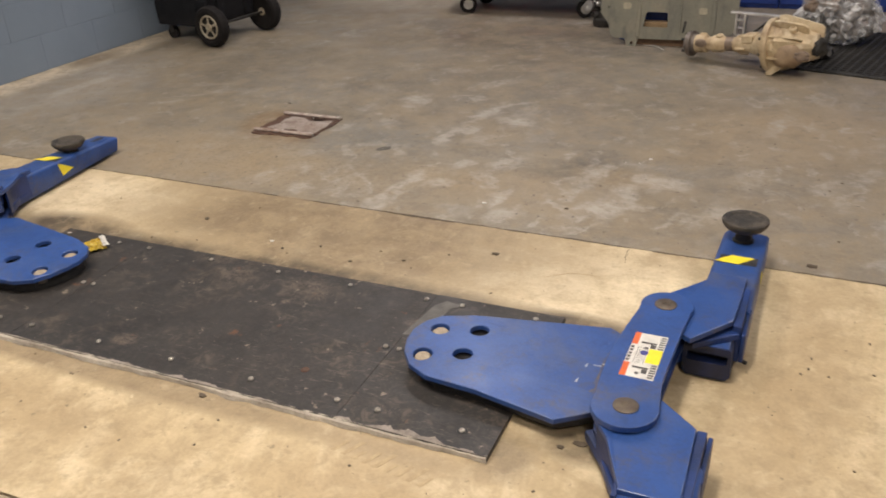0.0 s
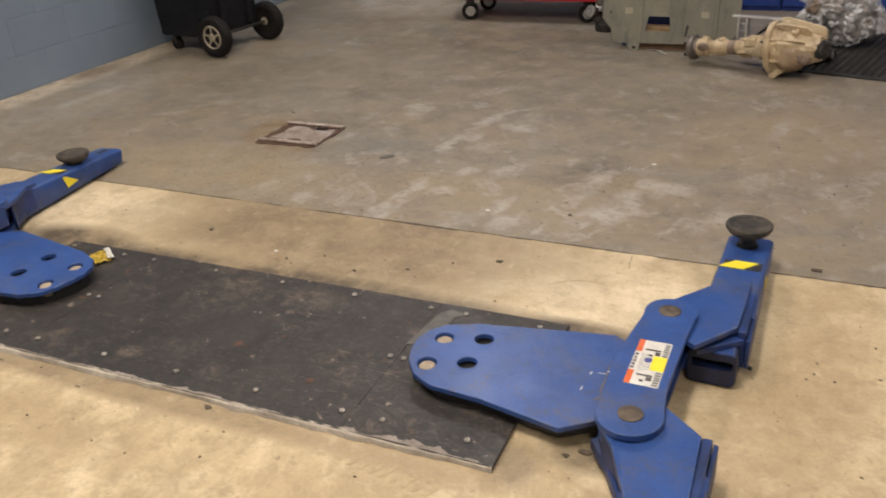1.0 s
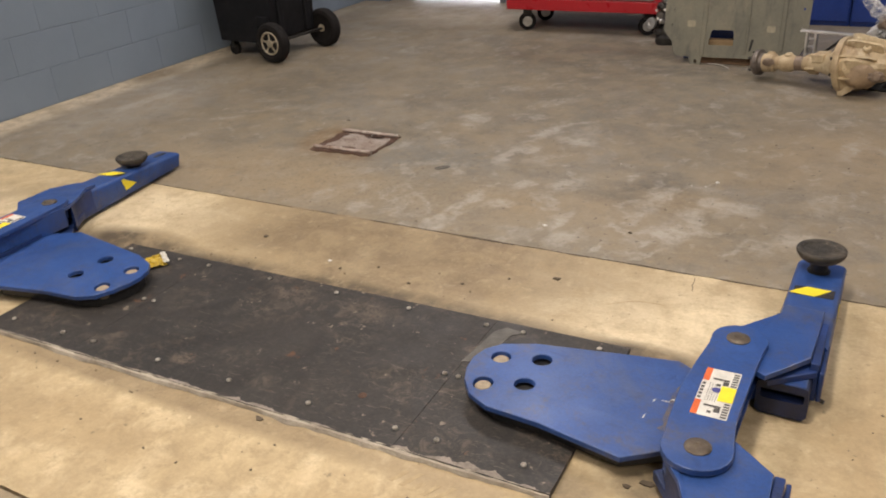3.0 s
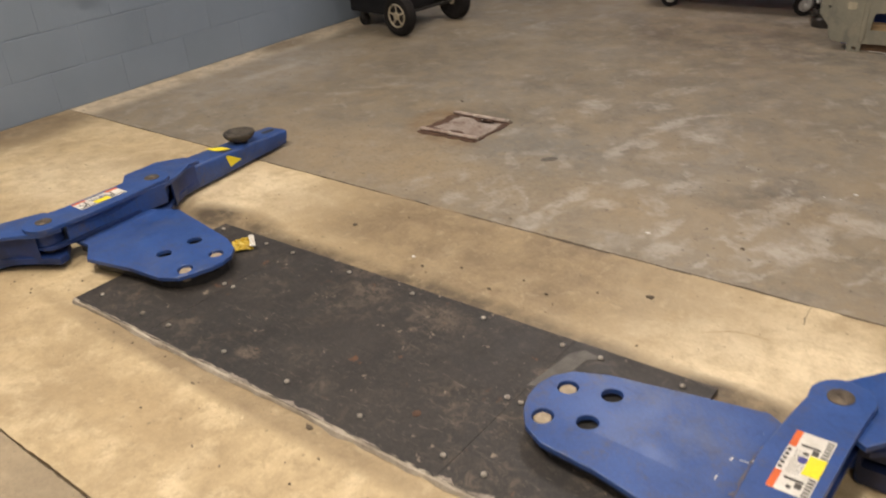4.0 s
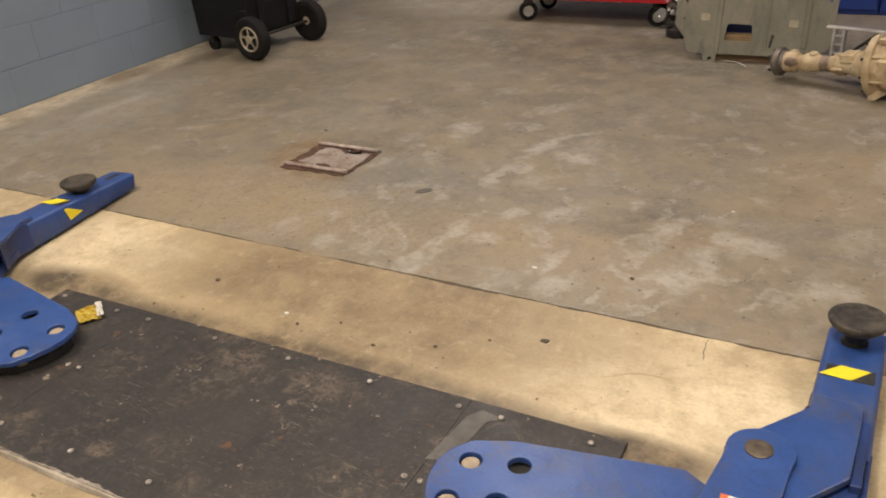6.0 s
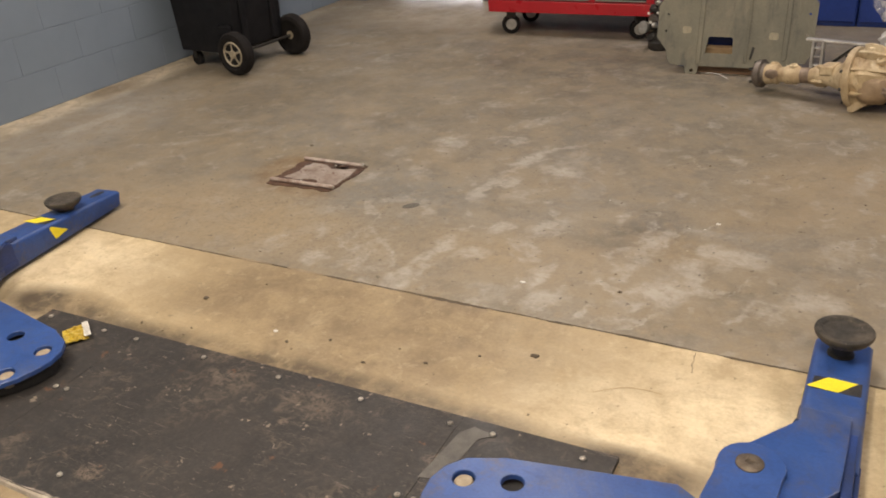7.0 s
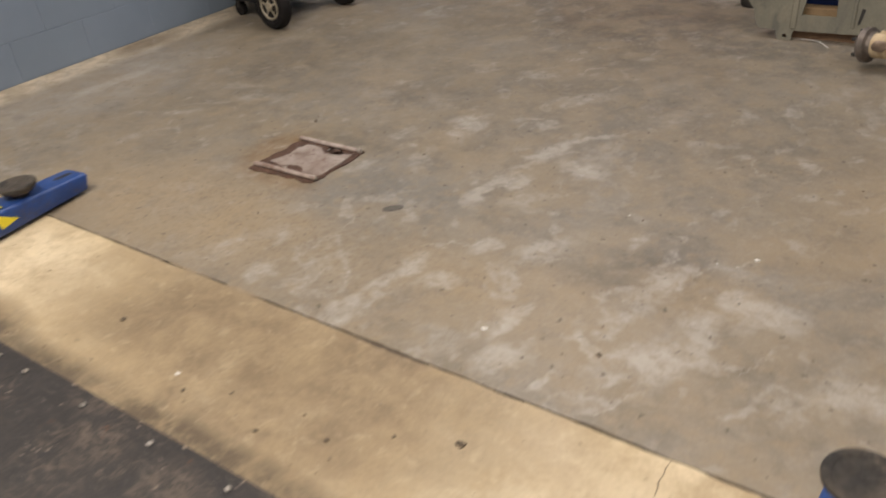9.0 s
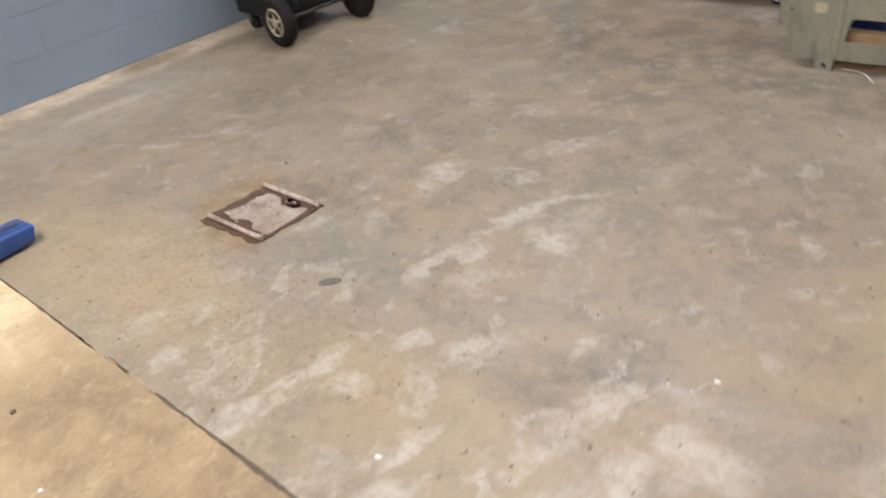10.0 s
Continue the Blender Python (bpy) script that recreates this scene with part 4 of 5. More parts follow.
    for y in (0.207, -0.206):
        part("pivot_pin", lathe([(0.026, 0.02), (0.026, 0.153), (0.024, 0.1545), (0.008, 0.1545), (0.007, 0.153)], 28, pose(0, y, 0)), M_PIN, link, "worn brown pivot pin", True)
    # warning sticker, drawn in its own axes: long side along y
    z = 0.1511
    ms = pose(side * sticker[0], sticker[1], 0, 0, 0, sticker[2])
    L, W = 0.086, 0.036

    def tag(x0, x1, y0, y1, lift_by, mat, name="print_bar", label=""):
        part(name, slab([(x0, y0), (x1, y0), (x1, y1), (x0, y1)], z + lift_by, z + lift_by + 0.0005, m=ms), mat, link, label)
    tag(-W, W, -L, L, 0.0, M_WHITE, "warning_sticker", "white warning sticker with small print")
    tag(-W, -W + 0.013, -L, -L + 0.050, 0.0006, M_ORANGE)
    tag(-W, -W + 0.013, L - 0.048, L, 0.0006, M_ORANGE)
    for k in range(5):
        tag(-W + 0.002, -W + 0.009, -0.030 + 0.013 * k, -0.022 + 0.013 * k, 0.0006, M_INK)
    for y0 in (-0.052, 0.046):
        tag(-0.016, 0.018, y0, y0 + 0.006, 0.0006, M_INK)
        tag(0.006, 0.018, y0 - 0.016, y0 - 0.002, 0.0006, M_INK)
        tag(-0.006, 0.002, y0 - 0.022, y0 - 0.014, 0.0006, M_INK)
    for k in range(5):
        tag(-0.018 + 0.005 * k, -0.0172 + 0.005 * k, -0.034, 0.032, 0.0006, M_INK)
    for k in range(6):
        tag(0.022, 0.034, -L + 0.004 + 0.009 * k, -L + 0.009 + 0.009 * k, 0.0006, M_INK)
        tag(0.022, 0.034, L - 0.056 + 0.009 * k, L - 0.051 + 0.009 * k, 0.0006, M_INK)
    tag(0.006, W, -0.028, 0.026, 0.0012, M_YELLOW, "yellow_tag", "yellow square on the sticker")
    part("print_dot", slab(circle(-0.002, 0.008, 0.009, 16), z + 0.0012, z + 0.0017, m=ms), M_INKBLUE, link)
    swing_arm(lift, (side * reach, 0.207), side=side, **far_arm)
    # the near arm is the same piece turned half round, so its side is mirrored
    swing_arm(lift, (side * reach, -0.206), side=-side, **near_arm)
    return lift


M_GRIME = worn("brown grime", (0.17, 0.135, 0.115), (0.06, 0.085, 0.21), 45, (0.6, 0.8))
M_WOODISH = worn("pale worn steel stud", (0.46, 0.38, 0.28), (0.30, 0.24, 0.17), 60, (0.45, 0.7), 0.2)

lift_set(1, -0.262, 1.647,
         dict(angle=0.5, voff=0.123, w=0.063, tip=0.59, pad_u=0.52, pad_z=0.160, tape_u=0.375),
         dict(angle=180.0, voff=0.098, w=0.071, tip=0.70, pad_u=0.60, pad_z=0.15, tape_u=0.40, inner=False, plate_end=0.207, nose=-0.070), (-0.003, -0.020, 0))
lift_set(-1, -2.567, 1.645,
         dict(angle=-7.8, voff=0.077, w=0.058, tip=0.758, pad_u=0.527, pad_z=0.129, tape_u=0.411, inner=False, fall=0.078, flare=0.050),
         dict(angle=207.0, voff=0.09, w=0.065, tip=0.70, pad_u=0.60, pad_z=0.15, tape_u=0.40, inner=False, plate_end=0.207, nose=-0.070), (0.004, 0.0, 0), 0.030, ((-0.384, 0.064), (-0.374, -0.046)))


# ---------------------------------------------------------------- floor fittings
box_cover = thing("floor_box", "rusty iron floor box with two worn bars", "floor box", at=(-2.152, 3.122, 0))
part("frame", frayed_sheet([(-0.155, -0.150), (0.158, -0.142), (0.160, 0.135), (-0.145, 0.140)], 0.0005, 0.004, 0.010, 1.0), M_RUST, box_cover)
blob = [(-0.118, -0.070), (-0.05, -0.090), (0.01, -0.060), (0.06, -0.086), (0.140, -0.10), (0.146, 0.03), (0.138, 0.088), (0.085, 0.066), (0.03, 0.060), (-0.02, 0.090), (-0.085, 0.096), (-0.10, 0.05), (-0.090, 0.0)]
part("mortar_bed", frayed_sheet(blob, 0.004, 0.007, 0.012, 3.0, bevel=0.0008), M_MORTAR, box_cover, "pinkish grey mortar bed")
for y in (-0.118, 0.118):
    bar = rod((-0.150, y, 0.011), (0.156, y, 0.011), 0.0085, 14)
    for v in bar.verts:
        v.co.y += 0.0022 * noise.noise((v.co.x * 30, y, 0))
        v.co.z += 0.0016 * noise.noise((v.co.x * 45, y, 4))
    b = part("bar", bar, M_RUSTBRIGHT, box_cover, "worn iron bar", True)
    part("bright_end", lathe([(0.0088, 0.0), (0.0088, 0.016), (0.006, 0.019)], 14, pose(0.138, y, 0.0112, 0, 90, 0)), M_BOLT, b, "bright filed bar end", True)
part("hasp", lump((0.062, 0.078, 0.0), (0.034, 0.016, 0.015), 3.0, 0.5, 3), M_RUST, box_cover, "rusty hasp lump", True)
for x, y in ((0.040, 0.074), (0.070, 0.083), (-0.02, -0.092)):
    part("bright_stud", lathe([(0.005, 0.0), (0.005, 0.004), (0.003, 0.006)], 12, pose(x, y, 0.012 if y > 0 else 0.005)), M_BOLT, box_cover)
tagged(part("floor_plug", lathe([(0.034, 0.0003), (0.033, 0.0016), (0.028, 0.0024), (0.010, 0.0018)], 28, pose(-1.627, 2.968, 0, 0, 0, 44) @ Matrix.Diagonal((1, 0.55, 1, 1))), M_PLUG), "small dark oval plug in the concrete", "floor plug")


# crumpled yellow wrapper on the cover plate
def crumpled(n, size, height, seed):
    bm = bmesh.new()
    bmesh.ops.create_grid(bm, x_segments=n, y_segments=n, size=0.5)
    for v in bm.verts:
        x, y = v.co.x, v.co.y
        k = noise.noise((x * 5 + seed, y * 5, 0)) + 0.5 * noise.noise((x * 13, y * 13 + seed, 2))
        v.co = Vector((x * size[0] + 0.1 * size[0] * k, y * size[1] + 0.15 * size[1] * noise.noise((x * 4, y * 4, seed)), height * (0.55 + 0.55 * k)))
    up = bmesh.ops.extrude_face_region(bm, geom=bm.faces[:])
    bmesh.ops.translate(bm, vec=(0, 0, 0.0012), verts=[v for v in up["geom"] if isinstance(v, bmesh.types.BMVert)])
    low = min(v.co.z for v in bm.verts)
    bmesh.ops.translate(bm, vec=(0, 0, -low), verts=bm.verts[:])
    return bm


wrap = thing("wrapper", "crumpled yellow plastic wrapper on the steel plate", "wrapper", at=(-2.10, 1.828, PZ))
wrap.rotation_euler = (0, 0, radians(-35))
part("film", crumpled(12, (0.085, 0.065), 0.018, 3.0), M_WRAP, wrap)
bm = crumpled(8, (0.085, 0.018), 0.010, 8.0)
bmesh.ops.translate(bm, vec=(0.0, 0.032, 0.012), verts=bm.verts[:])
part("white_edge", bm, M_WHITE, wrap, "torn white edge")


def chip(x, y, r, mat, name, label, category, z=0.0):
    n = 7
    pts = [(x + r * rng.uniform(0.6, 1.3) * math.cos(2 * math.pi * i / n), y + 0.75 * r * rng.uniform(0.6, 1.3) * math.sin(2 * math.pi * i / n)) for i in range(n)]
    tagged(part(name, slab(pts, z + 0.0003, z + 0.002 + r * 0.12, bevel=0.0008), mat), label, category, name + "s")


for x, y, r in ((-0.559, 3.165, 0.008), (-1.023, 2.581, 0.009), (-1.575, 2.081, 0.008), (-0.642, 3.104, 0.003), (-0.591, 3.110, 0.003), (-0.952, 3.240, 0.0025)):
    chip(x, y, r, M_WHITE, "paint_chip", "small white paint chip on the concrete", "paint chip")
for x, y, r in ((-1.902, 2.155, 0.012), (-1.512, 2.047, 0.007), (-0.844, 2.232, 0.012), (-1.256, 2.041, 0.006), (-1.253, 1.318, 0.011), (0.056, 2.457, 0.016), (-0.36, 1.47, 0.014), (-0.395, 1.445, 0.010), (-1.10, 2.10, 0.006), (-0.98, 2.18, 0.005), (-1.40, 2.10, 0.005), (-2.385, 3.405, 0.010), (-0.735, 2.625, 0.008)):
    chip(x, y, r, M_JOINT, "dirt_crumb", "dark crumb of dried dirt on the concrete", "dirt")

prints = tagged(new("tyre_print"), "brown tyre tread print on the cream concrete", "tyre print")
for k in range(9):
    x = -0.86 + 0.028 * k
    h = 0.040 + 0.012 * math.sin(k * 2.1)
    part("tread_mark", slab([(x, 1.262 - 0.004 * k), (x + 0.012, 1.262 - 0.004 * k), (x + 0.012 + h * 0.5, 1.262 - 0.004 * k + h), (x + h * 0.5, 1.262 - 0.004 * k + h)], 0.0002, 0.0006), M_TREAD, prints)
M_GRIT = worn("grit", (0.14, 0.105, 0.07), (0.30, 0.24, 0.17), 40, (0.7, 0.9))
bm = bmesh.new()
for k in range(300):
    if k < 170:
        x, y = rng.uniform(-2.6, 0.3), rng.choice((1.33, 1.95)) + rng.gauss(0, 0.09)
    else:
        x, y = rng.uniform(-3.6, 0.4), rng.uniform(0.7, 4.2)
    if PX0 - 0.02 < x < PX1 + 0.02 and PY0 - 0.03 < y < PY1 + 0.03:
        continue
    r = rng.choice((0.0012, 0.0018, 0.003))
    box(bm, -r, r, -r * 0.7, r * 0.7, 0.0003, r * 0.9, m=pose(x, y, 0, 0, 0, rng.uniform(0, 180)))
tagged(part("grit", bm, M_GRIT), "fine dark grit scattered on the concrete", "grit", kind="stuff")


# ---------------------------------------------------------------- black cart at the wall
def wheel_parts(parent, x, y, r, w, name="wheel", outward=90):
    m = pose(x, y, r, outward, 0, 0)
    h = w / 2
    tyre = part(name, lathe([(r * 0.58, -h * 0.7), (r * 0.74, -h), (r * 0.92, -h * 0.86), (r, -h * 0.45), (r, h * 0.45), (r * 0.92, h * 0.86), (r * 0.74, h), (r * 0.58, h * 0.7)], 36, m), M_TYRE, parent, "black pneumatic tyre", True)
    rim = lathe([(r * 0.16, -h * 0.40), (r * 0.50, -h * 0.36), (r * 0.54, -h * 0.60), (r * 0.59, -h * 0.66), (r * 0.585, h * 0.78), (r * 0.54, h * 0.90), (r * 0.50, h * 0.80), (r * 0.47, h * 0.45), (r * 0.20, h * 0.40)], 32, m)
    part("rim", rim, M_RIM, tyre, "cream steel rim", True)
    part("hub", lathe([(r * 0.20, -h * 0.8), (r * 0.20, h * 0.75), (r * 0.16, h * 0.95), (r * 0.07, h * 1.0), (r * 0.06, h * 0.85)], 20, m), M_RIM, tyre, "pressed steel hub", True)
    for k in range(5):
        a = radians(20 + 72 * k)
        spoke = m @ pose(0, 0, 0, 0, 0, math.degrees(a))
        part("spoke", boxed(r * 0.16, r * 0.51, -r * 0.055, r * 0.055, h * 0.40, h * 0.74, 0.003, m=spoke), M_RIM, tyre)
        part("rim_hole", lathe([(r * 0.10, 0), (r * 0.10, 0.0015)], 12, m @ pose(r * 0.35 * math.cos(a + 0.63), r * 0.35 * math.sin(a + 0.63), h * 0.43)), M_BLACK, tyre)
    return tyre


cart = thing("equipment_cart", "black boxy cart on two cream-rimmed wheels by the wall", "cart", at=(-3.775, 4.585, 0))
cart.rotation_euler = (0, 0, radians(-5.6))
body = [(-0.27, 0.10), (0.16, 0.10), (0.20, 0.13), (0.215, 0.30), (0.24, 0.75), (0.22, 0.95), (-0.30, 0.95), (-0.33, 0.9)]
upright = Matrix(((1, 0, 0, 0), (0, 0, 1, 0), (0, 1, 0, 0), (0, 0, 0, 1)))
part("cabinet", slab(body, -0.20, 0.21, bevel=0.006, m=upright), M_BLACKBOX, cart, "black textured plastic housing")
part("front_rib", boxed(0.19, 0.235, -0.14, -0.10, 0.14, 0.72, 0.006), M_BLACKBOX, cart)
part("front_rib", boxed(0.19, 0.235, 0.11, 0.15, 0.14, 0.72, 0.006), M_BLACKBOX, cart)
part("fender", boxed(0.10, 0.20, -0.225, -0.195, 0.22, 0.275, 0.008), M_BLACKBOX, cart)
part("axle", rod((0.255, -0.24, 0.125), (0.255, 0.24, 0.125), 0.009), M_DARKSTEEL, cart, "dark steel axle")
for y in (-0.25, 0.25):
    wheel_parts(cart, 0.255, y, 0.127, 0.075, outward=90 if y < 0 else -90)
for y in (-0.15, 0.15):
    c = part("caster", lathe([(0.018, -0.014), (0.04, -0.014), (0.04, 0.014), (0.018, 0.014)], 20, pose(-0.20, y, 0.04, 90, 0, 0)), M_TYRE, cart, "small black caster", True)
    part("caster_fork", boxed(-0.215, -0.185, y - 0.022, y + 0.022, 0.045, 0.105, 0.003), M_DARKSTEEL, c)


# ---------------------------------------------------------------- red tool cabinet
cab = thing("tool_cabinet", "red steel tool cabinet with black drawers on casters", "tool cabinet", at=(-1.92, 5.755, 0))
CX0, CX1, CDIV = -0.53, 0.53, 0.155
part("body", boxed(CX0, CX1, -0.23, 0.24, 0.155, 0.95, 0.006), M_RED, cab)
part("base_rail", boxed(CX0 - 0.002, CX1 + 0.002, -0.25, -0.231, 0.150, 0.222, 0.004), M_RED, cab)
for x0, x1 in ((CX0, CX0 + 0.045), (CDIV - 0.018, CDIV + 0.018), (CX1 - 0.045, CX1)):
    part("post", boxed(x0, x1, -0.25, -0.231, 0.223, 0.95, 0.003), M_RED, cab)
for x0, x1 in ((CX0 + 0.047, CDIV - 0.02), (CDIV + 0.02, CX1 - 0.047)):
    z = 0.228
    for hgt in (0.22, 0.15, 0.15, 0.15):
        d = part("drawer", boxed(x0, x1, -0.246, -0.232, z + 0.004, z + hgt - 0.004, 0.003), M_BLACK, cab)
        part("drawer_pull", boxed(x0 + 0.004, x1 - 0.004, -0.254, -0.2465, z + hgt - 0.026, z + hgt - 0.010, 0.002), M_BLACK, d)
        part("drawer_trim", boxed(x0 + 0.002, x1 - 0.002, -0.250, -0.2465, z + 0.005, z + 0.012), M_ALU, d, "bright lower trim")
        z += hgt
for x, y in ((CX0 + 0.12, -0.17), (CX1 - 0.10, -0.17), (CX0 + 0.12, 0.17), (CX1 - 0.10, 0.17)):
    c = part("caster", lathe([(0.02, -0.017), (0.056, -0.017), (0.060, -0.010), (0.060, 0.010), (0.056, 0.017), (0.02, 0.017)], 24, pose(x, y, 0.06, 90, 0, 25)), M_TYRE, cab, "black caster wheel", True)
    part("caster_hub", lathe([(0.034, -0.0185), (0.034, 0.0185)], 16, pose(x, y, 0.06, 90, 0, 25)), M_ALU, c, "grey hub")
    part("caster_fork", boxed(-0.030, 0.030, -0.032, 0.032, 0.105, 0.152, 0.004, m=pose(x, y, 0, 0, 0, 25)), M_DARKSTEEL, c)

# ---------------------------------------------------------------- blue lockers behind
for k in range(4):
    x = -0.66 + 0.66 * k
    lk = thing("locker", "tall dark blue steel locker against the back", "locker", "blue lockers", (x, 6.315, 0))
    part("body", boxed(-0.327, 0.327, -0.22, 0.20, 0.0, 1.9, 0.003), M_LOCKER, lk)
    for s in (-1, 1):
        d = part("locker_door", boxed(*sorted((s * 0.004, s * 0.318)), -0.238, -0.221, 0.03, 1.87, 0.003), M_LOCKER, lk)
        part("locker_handle", boxed(*sorted((s * 0.03, s * 0.05)), -0.25, -0.239, 0.95, 1.1, 0.003), M_ALU, d)

# ---------------------------------------------------------------- skid plate leaning on the planks
tagged(part("wooden_plank", boxed(-1.06, -0.55, 4.945, 5.025, 0.0, 0.052, 0.003), worn("stained wood", (0.25, 0.15, 0.085), (0.15, 0.085, 0.05), 12, (0.6, 0.8))), "raw wooden plank lying under the steel shield", "plank", "planks")
tagged(part("wooden_plank", boxed(-1.06, -0.66, 4.965, 5.022, 0.0525, 0.128, 0.004), M_WOOD), "raw wooden block standing behind the steel shield", "plank", "planks")

bin_thing = thing("storage_bin", "dark blue steel bin behind the leaning skid plate", "bin", at=(-0.86, 5.15, 0))
part("bin_body", boxed(-0.27, 0.27, -0.115, 0.12, 0.0, 0.57, 0.006), M_LOCKER, bin_thing)
part("bin_lid", boxed(-0.275, 0.275, -0.117, 0.125, 0.571, 0.60, 0.004), M_LOCKER, bin_thing)

LEAN = Matrix.Translation((-0.0037, 4.905, 0)) @ Matrix.Rotation(radians(90 - 11), 4, "X") @ Matrix.Diagonal((0.967, 1, 1, 1))
skid = thing("skid_plate", "grey green steel skid plate leaning on wood", "skid plate", at=(-0.87, 4.905, 0))


def on_skid(ob):
    ob.matrix_parent_inverse = Matrix.Translation(skid.location).inverted()
    return ob


outline = [(-1.178, 0.044), (-1.105, 0.040), (-1.092, 0.0), (-1.035, 0.0), (-1.030, 0.042), (-0.86, 0.045), (-0.60, 0.047), (-0.54, 0.079), (-0.505, 0.079), (-0.478, 0.136), (-0.476, 0.366), (-0.53, 0.436), (-0.54, 0.60), (-1.13, 0.60), (-1.15, 0.466), (-1.225, 0.396), (-1.262, 0.336), (-1.262, 0.179), (-1.21, 0.119), (-1.195, 0.064)]
window = [(-1.002, 0.110), (-0.990, 0.186), (-0.978, 0.192), (-0.878, 0.192), (-0.866, 0.186), (-0.862, 0.110)]
small = [circle(x, z, r, 14) for x, z, r in ((-1.063, 0.018, 0.009), (-1.215, 0.211, 0.006), (-1.21, 0.296, 0.006), (-0.51, 0.216, 0.006), (-0.51, 0.316, 0.006), (-0.745, 0.451, 0.012), (-1.02, 0.486, 0.012), (-0.72, 0.556, 0.010))]
bm = slab(outline, 0.0, 0.006, [window, *small], m=LEAN)
on_skid(part("shield", bm, M_SKID, skid))
# pressed ribs and dished mounting seats
for x0, x1, z0, z1 in ((-1.045, -1.020, 0.05, 0.59), (-0.80, -0.785, 0.07, 0.59), (-0.62, -0.595, 0.09, 0.59)):
    on_skid(part("pressed_rib", boxed(x0, x1, z0, z1, 0.0045, 0.0105, 0.004, m=LEAN), M_SKID, skid))
for x, z in ((-1.105, 0.221), (-0.668, 0.206), (-1.06, 0.416), (-0.79, 0.436)):
    ring = [(x + 0.023 * sx, z + 0.018 * sz) for sx, sz in ((-1, -0.6), (-0.7, -1), (0.7, -1), (1, -0.6), (1, 0.6), (0.7, 1), (-0.7, 1), (-1, 0.6))]
    seat = on_skid(part("mounting_seat", slab(ring, 0.0055, 0.0075, bevel=0.0008, m=LEAN), M_SEAT, skid, "worn pale mounting seat"))
    hole = part("seat_dish", lathe([(0.012, 0.0076), (0.009, 0.0082), (0.004, 0.0078)], 14, LEAN @ pose(x + 0.006, z - 0.003, 0)), M_RUSTBRIGHT, seat, "bright worn dish", True)
    hole.matrix_parent_inverse = Matrix.Translation(skid.location).inverted()
on_skid(part("slot_tab", slab([(-0.775, 0.086), (-0.765, 0.086), (-0.752, 0.146), (-0.766, 0.151)], 0.0055, 0.008, m=LEAN), M_DARKSTEEL, skid, "dark torn slot"))


# ---------------------------------------------------------------- differential with its axle tube
A, B = Vector((-0.640, 4.672, 0.090)), Vector((0.052, 4.452, 0.165))
axis = aimed(A, B)
diff = thing("axle_housing", "tan painted axle differential housing on the floor", "axle housing", at=(-0.3, 4.55, 0))


def on_diff(ob):
    ob.matrix_parent_inverse = Matrix.Translation(diff.location).inverted()
    return ob


on_diff(part("hub_flange", lathe([(0.03, -0.045), (0.055, -0.042), (0.066, -0.03), (0.066, -0.008), (0.052, -0.002), (0.045, 0.012)], 28, axis), M_PARTS, diff, "brown oily hub flange", True))
for k in range(5):
    a = 2 * math.pi * k / 5
    on_diff(part("hub_bolt", lathe([(0.008, -0.058), (0.008, -0.03)], 6, axis @ pose(0.05 * math.cos(a), 0.05 * math.sin(a), 0)), M_DARKSTEEL, diff))
tube = [(0.040, 0.0), (0.046, 0.004), (0.046, 0.065), (0.034, 0.075), (0.037, 0.10), (0.043, 0.105), (0.043, 0.155), (0.034, 0.170), (0.034, 0.215), (0.039, 0.225), (0.041, 0.30), (0.055, 0.34), (0.070, 0.365), (0.108, 0.388), (0.112, 0.396)]
on_diff(part("axle_tube", lathe(tube, 24, axis), M_DIFF, diff, "tan axle tube", True))
on_diff(part("cover_flange", lathe([(0.115, 0.395), (0.128, 0.398), (0.133, 0.405), (0.133, 0.427), (0.122, 0.430)], 36, axis), M_DIFF, diff, "tan bolted flange ring", True))
for k in range(10):
    a = 2 * math.pi * (k + 0.3) / 10
    on_diff(part("flange_bolt", lathe([(0.007, 0.388), (0.007, 0.399)], 6, axis @ pose(0.123 * math.cos(a), 0.123 * math.sin(a), 0)), M_DARKSTEEL, diff))
bm = lathe([(0.126, 0.429), (0.122, 0.438), (0.121, 0.45), (0.121, 0.47), (0.115, 0.49), (0.106, 0.51), (0.098, 0.53), (0.088, 0.55), (0.078, 0.57), (0.070, 0.59), (0.064, 0.61), (0.060, 0.64), (0.048, 0.645)], 18, None)
for v in bm.verts:
    k = 1 + 0.22 * noise.noise((v.co.x * 15, v.co.y * 15, v.co.z * 14)) + 0.12 * noise.noise((v.co.x * 40, v.co.y * 40, v.co.z * 34))
    v.co.x *= k * 0.96
    v.co.y *= k * 0.96
bmesh.ops.transform(bm, matrix=axis, verts=bm.verts[:])
on_diff(part("housing", bm, M_DIFF, diff, "ribbed tan housing"))
on_diff(part("lower_bulge", lump((-0.165, 4.452, 0.114), (0.070, 0.050, 0.066), 4.0, 0.25, 3), worn("stained axle paint", (0.42, 0.30, 0.19), (0.24, 0.165, 0.10), 14, (0.45, 0.7), chips=(0.10, 0.075, 0.055), chip_at=0.66), diff, "brown stained lower bulge", True))
